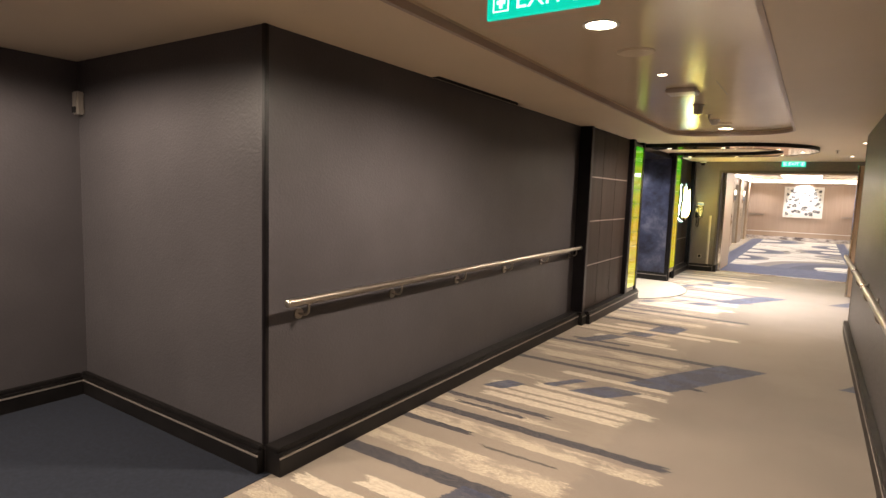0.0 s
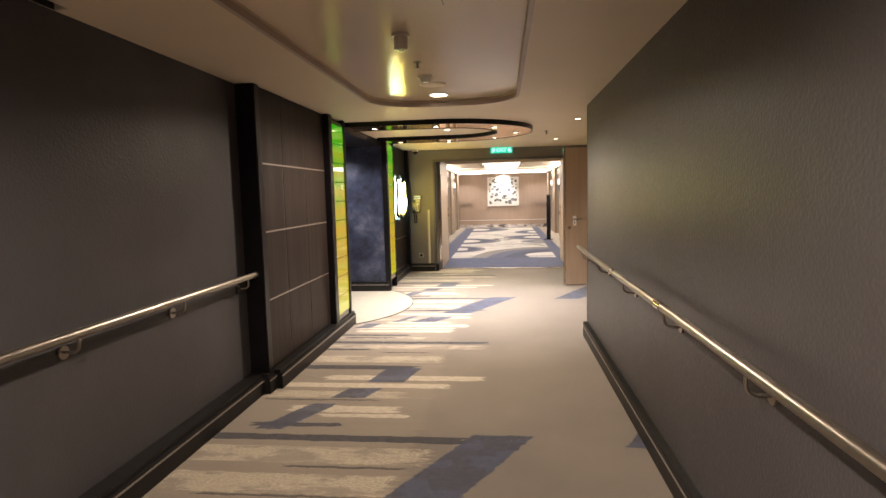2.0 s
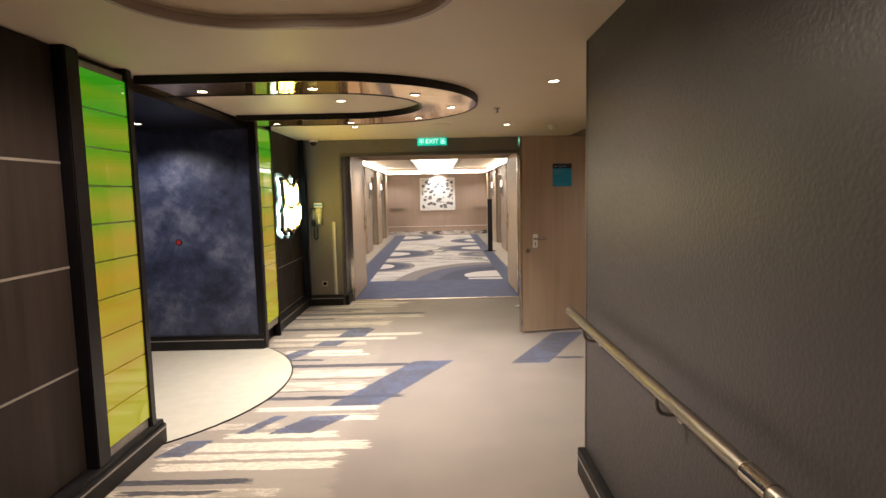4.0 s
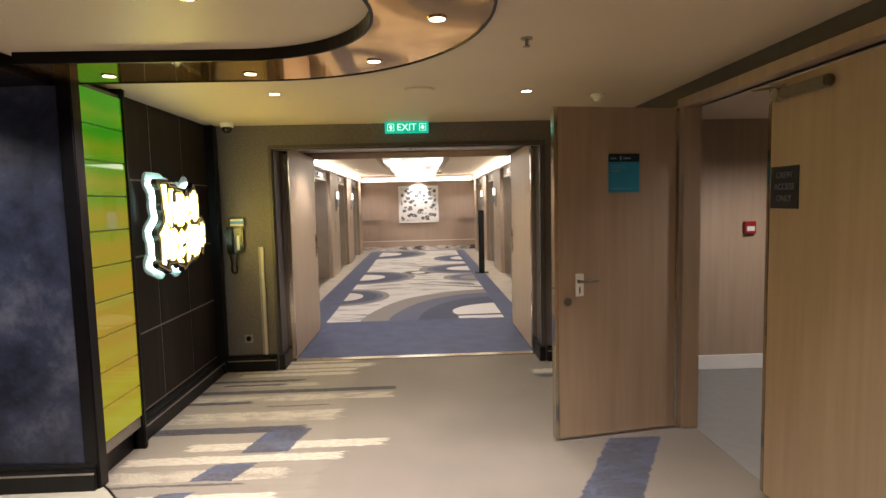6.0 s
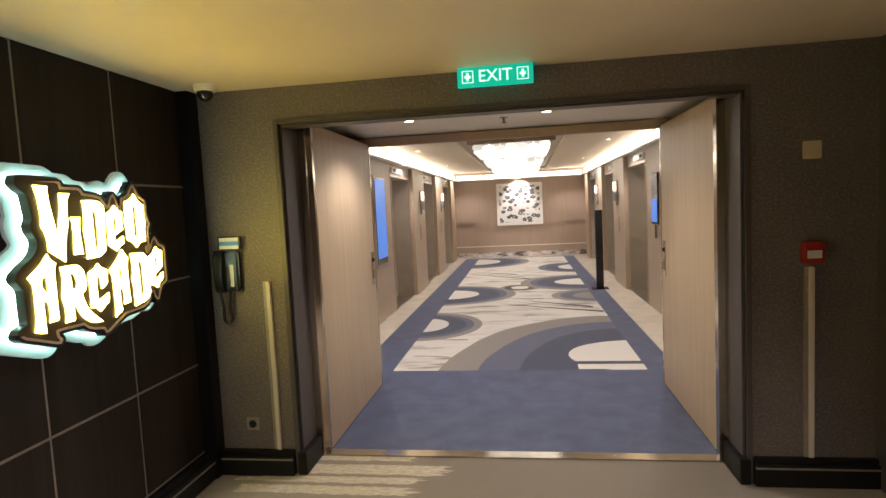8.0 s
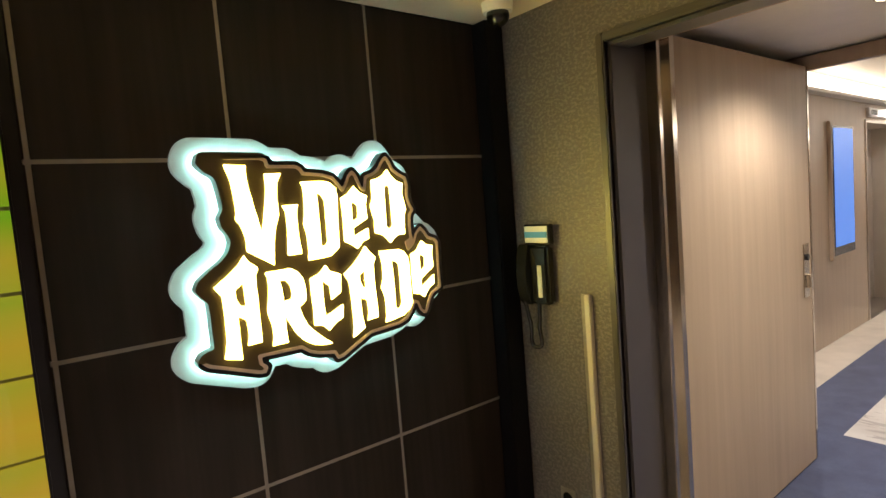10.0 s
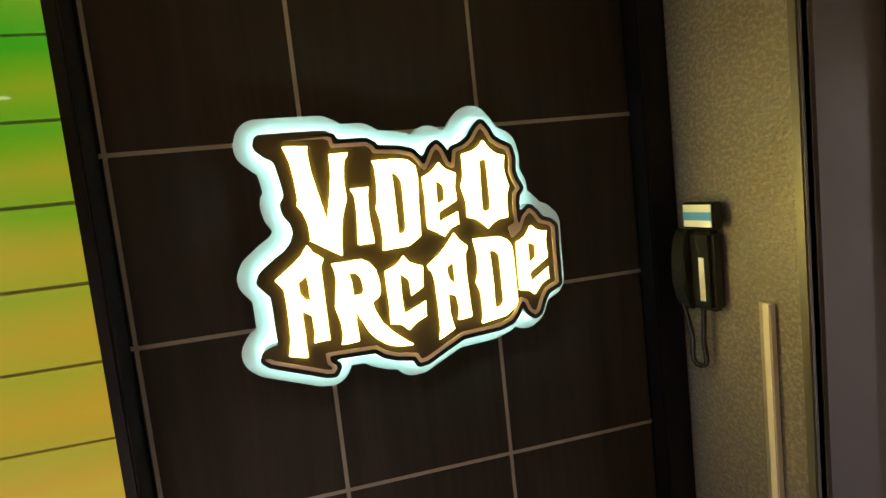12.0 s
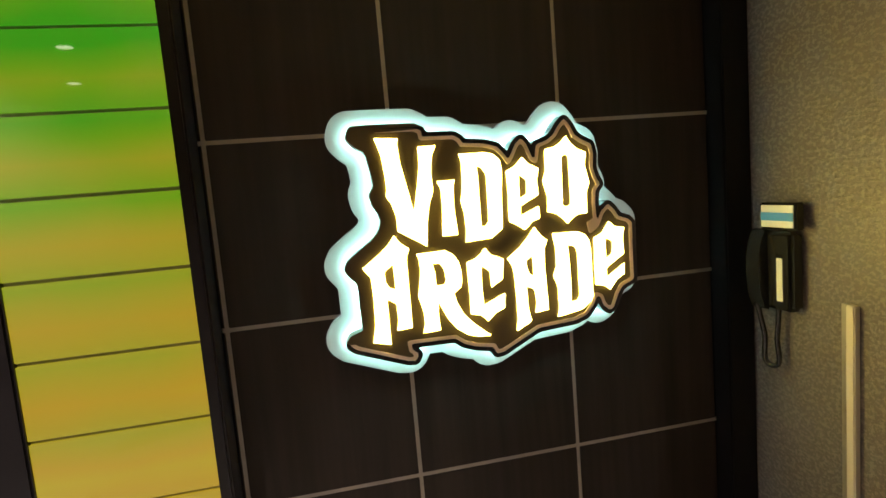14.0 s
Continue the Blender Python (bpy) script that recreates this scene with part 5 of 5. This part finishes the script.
def pier(x, y0, y1, way):
    ob = thing("pilaster", (x, (y0 + y1) / 2, 0), "pale oak pilaster between the lifts", "pilaster", "lobby pilasters", "structure")
    a, b = sorted((x, x - way * 0.07))
    part("shaft", boxes((a, b, y0, y1, 0.0, 2.26), bevel=0.004), "oak_grey", ob)
    c, d = sorted((x - way * 0.07, x - way * 0.078))
    part("call_plate", boxes((c, d, (y0 + y1) / 2 - 0.05, (y0 + y1) / 2 + 0.05, 0.95, 1.22), bevel=0.002), "steel", ob, "steel call button plate")


for way, x in ((-1, LOB_W), (1, LOB_E)):
    for y0, y1 in ((19.38, 20.50), (22.01, 23.13), (24.64, 25.3)):
        pier(x, y0, y1, way)


def wall_light(x, y, way):
    host = thing("wall_light", (x, y, 1.62), "slim lit glass wall light on the pilaster", "wall light", "lobby wall lights")
    a, b = sorted((x, x - way * 0.03))
    part("back_plate", boxes((a, b, y - 0.05, y + 0.05, 1.42, 1.86), bevel=0.004), "chrome", host)
    c, d = sorted((x - way * 0.03, x - way * 0.075))
    part("shade", boxes((c, d, y - 0.055, y + 0.055, 1.68, 1.84), bevel=0.006), "sconce", host, "lit glass shade")
    part("lower_shade", boxes((c, d, y - 0.05, y + 0.05, 1.50, 1.65), bevel=0.006), "shade_glass", host, "unlit grey glass shade")


for way, x in ((-1, LOB_W + 0.07), (1, LOB_E - 0.07)):
    wall_light(x, 20.0, way)
    wall_light(x, 22.63, way)


def screen(x, way):
    host = thing("wall_screen", (x, 17.2, 1.4), "upright lit blue screen in a pale frame", "screen")
    a, b = sorted((x, x - way * 0.03))
    part("frame", boxes((a, b, 16.86, 17.50, 0.76, 2.02), bevel=0.004), "oak_grey", host)
    c, d = sorted((x - way * 0.03, x - way * 0.034))
    part("bezel", boxes((c, d, 16.90, 17.46, 0.80, 1.98)), "blackplastic", host)
    e, f = sorted((x - way * 0.034, x - way * 0.037))
    part("display", boxes((e, f, 16.92, 17.44, 0.88, 1.96)), "screen", host, "glowing blue display")


screen(LOB_W, -1)
display = thing("lift_display", (LOB_E, 17.4, 1.5), "narrow lit lift display with a blue lower half", "display")
part("bezel", boxes((LOB_E - 0.02, LOB_E, 17.22, 17.58, 1.18, 1.86), bevel=0.004), "blackplastic", display)
part("picture", boxes((LOB_E - 0.024, LOB_E - 0.02, 17.25, 17.55, 1.21, 1.52)), "screen", display, "glowing blue field")
call = thing("lift_call_plate", (LOB_E, 17.4, 1.08), "small steel lift call plate with a dark button", "call plate")
part("plate", boxes((LOB_E - 0.008, LOB_E, 17.34, 17.46, 0.99, 1.17), bevel=0.003), "chrome", call)
part("button", tube(bmesh.new(), (LOB_E - 0.014, 17.40, 1.06), (LOB_E - 0.008, 17.40, 1.06), 0.022, seg=20), "blackplastic", call)

# cove: a ledge on top of the walls with a light strip above it
for name, b0, b1 in (("west", (LOB_W, LOB_W + 0.10, 14.5, LOB_END, 2.235, 2.265), (LOB_W - 0.04, LOB_W + 0.0, 14.5, LOB_END, 2.27, 2.42)),
                     ("east", (LOB_E - 0.10, LOB_E, 14.5, LOB_END, 2.235, 2.265), (LOB_E, LOB_E + 0.04, 14.5, LOB_END, 2.27, 2.42)),
                     ("north", (LOB_W + 0.1, LOB_E - 0.1, LOB_END - 0.10, LOB_END, 2.235, 2.265), (LOB_W + 0.1, LOB_E - 0.1, LOB_END - 0.04, LOB_END - 0.01, 2.27, 2.38))):
    ob = thing("cove_light", (0.1, 20, 2.25), "white ledge with a hidden glowing light strip", "cove light", "lobby coves")
    part("ledge", boxes(b0, bevel=0.004), "white", ob)
    part("light_strip", boxes(b1), "cove", ob, "glowing strip")
for x, rx in ((LOB_W + 0.22, -1), (LOB_E - 0.22, 1)):
    lamp("cove_lamp", look((x, 20.2, 2.43), (x + rx * 0.4, 20.2, 0.0)), COVE_W, (1.0, 0.93, 0.82), "AREA", 0.12, size_y=10.5)


def drop_mesh(length, width):
    """A cushion-shaped glass block on a thin stem."""
    bm = bmesh.new()
    box(bm, -width / 2, width / 2, -0.055, 0.055, -length, -length + 0.085, 0.016)
    tube(bm, (0, 0, 0), (0, 0, -length + 0.08), 0.006, seg=6)
    data = bpy.data.meshes.new("glass_drop")
    bm.to_mesh(data)
    bm.free()
    data.materials.append(M["crystal"])
    return data


DROPS = [drop_mesh(*v) for v in ((0.108, 0.156), (0.125, 0.162), (0.142, 0.150))]


def chandelier(y):
    """A flat ceiling light: rows of hanging glass blocks under a bronze plate with a polished rim."""
    host = thing("crystal_light", (0.09, y, LOB_CEIL), "flat ceiling chandelier of bright glass blocks", "chandelier", "lobby chandeliers")
    part("plate", boxes((-0.53, 0.71, y - 0.06, y + 1.70, LOB_CEIL - 0.005, LOB_CEIL + 0.05), bevel=0.004), "frame", host)
    part("rim", boxes((-0.55, 0.73, y - 0.085, y - 0.06, LOB_CEIL - 0.035, LOB_CEIL + 0.03), bevel=0.004), "chrome", host, "polished bronze rim")
    for i in range(7):
        for k in range(9):
            ob = new("glass_drop", DROPS[(i * 7 + k * 5) % 3])
            ob.location = (0.09 + 0.163 * (i - 3), y + 0.06 + 0.185 * k, LOB_CEIL - 0.005)
            ob.parent = host
            ob.matrix_parent_inverse = Matrix.Translation(host.location).inverted()


for y in (17.95, 20.50, 23.05):
    chandelier(y)

art = thing("framed_relief", (0.135, LOB_END, 1.48), "square white framed picture of dark scattered marks", "picture")
part("frame", boxes((-0.525, 0.785, LOB_END - 0.05, LOB_END, 0.90, 2.11), bevel=0.008), "white", art)
part("sheet", boxes((-0.445, 0.705, LOB_END - 0.055, LOB_END - 0.05, 0.98, 2.03)), "art", art, "relief of dark marks on white")
for x0, x1 in ((-1.68, -1.15), (1.40, 1.92)):
    rail = thing("wall_rail", (x0, LOB_END, 0.98), "short steel wall handrail on the taupe wall", "handrail", "lobby handrails")
    part("bar", boxes((x0, x1, LOB_END - 0.07, LOB_END - 0.04, 0.955, 1.0), bevel=0.008), "steel", rail)
    for x in (x0 + 0.1, x1 - 0.1):
        part("bracket", boxes((x - 0.015, x + 0.015, LOB_END - 0.045, LOB_END, 0.96, 0.99)), "steel", rail)
n = Nodes("veined_marble")
n.set(Base_Color=n.ramp(n.noise(4.0, 5, n.scaled((1, 1, 2.5)), 0.65), [(0.40, (0.10, 0.085, 0.085)), (0.47, (0.40, 0.36, 0.36)), (0.62, (0.66, 0.61, 0.58))]), Roughness=0.2)
structure("baseboard_lobby", boxes((LOB_W, LOB_E, LOB_END - 0.02, LOB_END, 0.13, 0.30), bevel=0.004), "taupe_wall", "tall wood baseboard")
structure("baseboard_lobby_line", boxes((LOB_W, LOB_E, LOB_END - 0.026, LOB_END, 0.30, 0.32), bevel=0.003), "white", "pale line above the baseboard")
structure("baseboard_lobby_marble", boxes((LOB_W, LOB_E, LOB_END - 0.035, LOB_END, 0, 0.13), bevel=0.004), n.mat, "veined grey marble baseboard")

pylon = thing("standing_pylon", (1.50, 19.5, 0), "tall slim black free-standing post on a flat foot", "stand")
part("foot", boxes((1.36, 1.64, 19.38, 19.62, 0.004, 0.016), bevel=0.004), "blackplastic", pylon)
part("column", boxes((1.44, 1.56, 19.45, 19.55, 0.016, 1.36), bevel=0.006), "blackplastic", pylon)
part("display", boxes((1.455, 1.545, 19.444, 19.45, 0.95, 1.32), bevel=0.002), "blackplastic", pylon, "glossy dark display")
hook = thing("door_hook", (1.40, 14.40, 1.55), "small steel wall hook beside the passage", "hook")
part("plate", boxes((1.345, 1.352, 14.24, 14.30, 1.50, 1.60), bevel=0.002), "steel", hook)
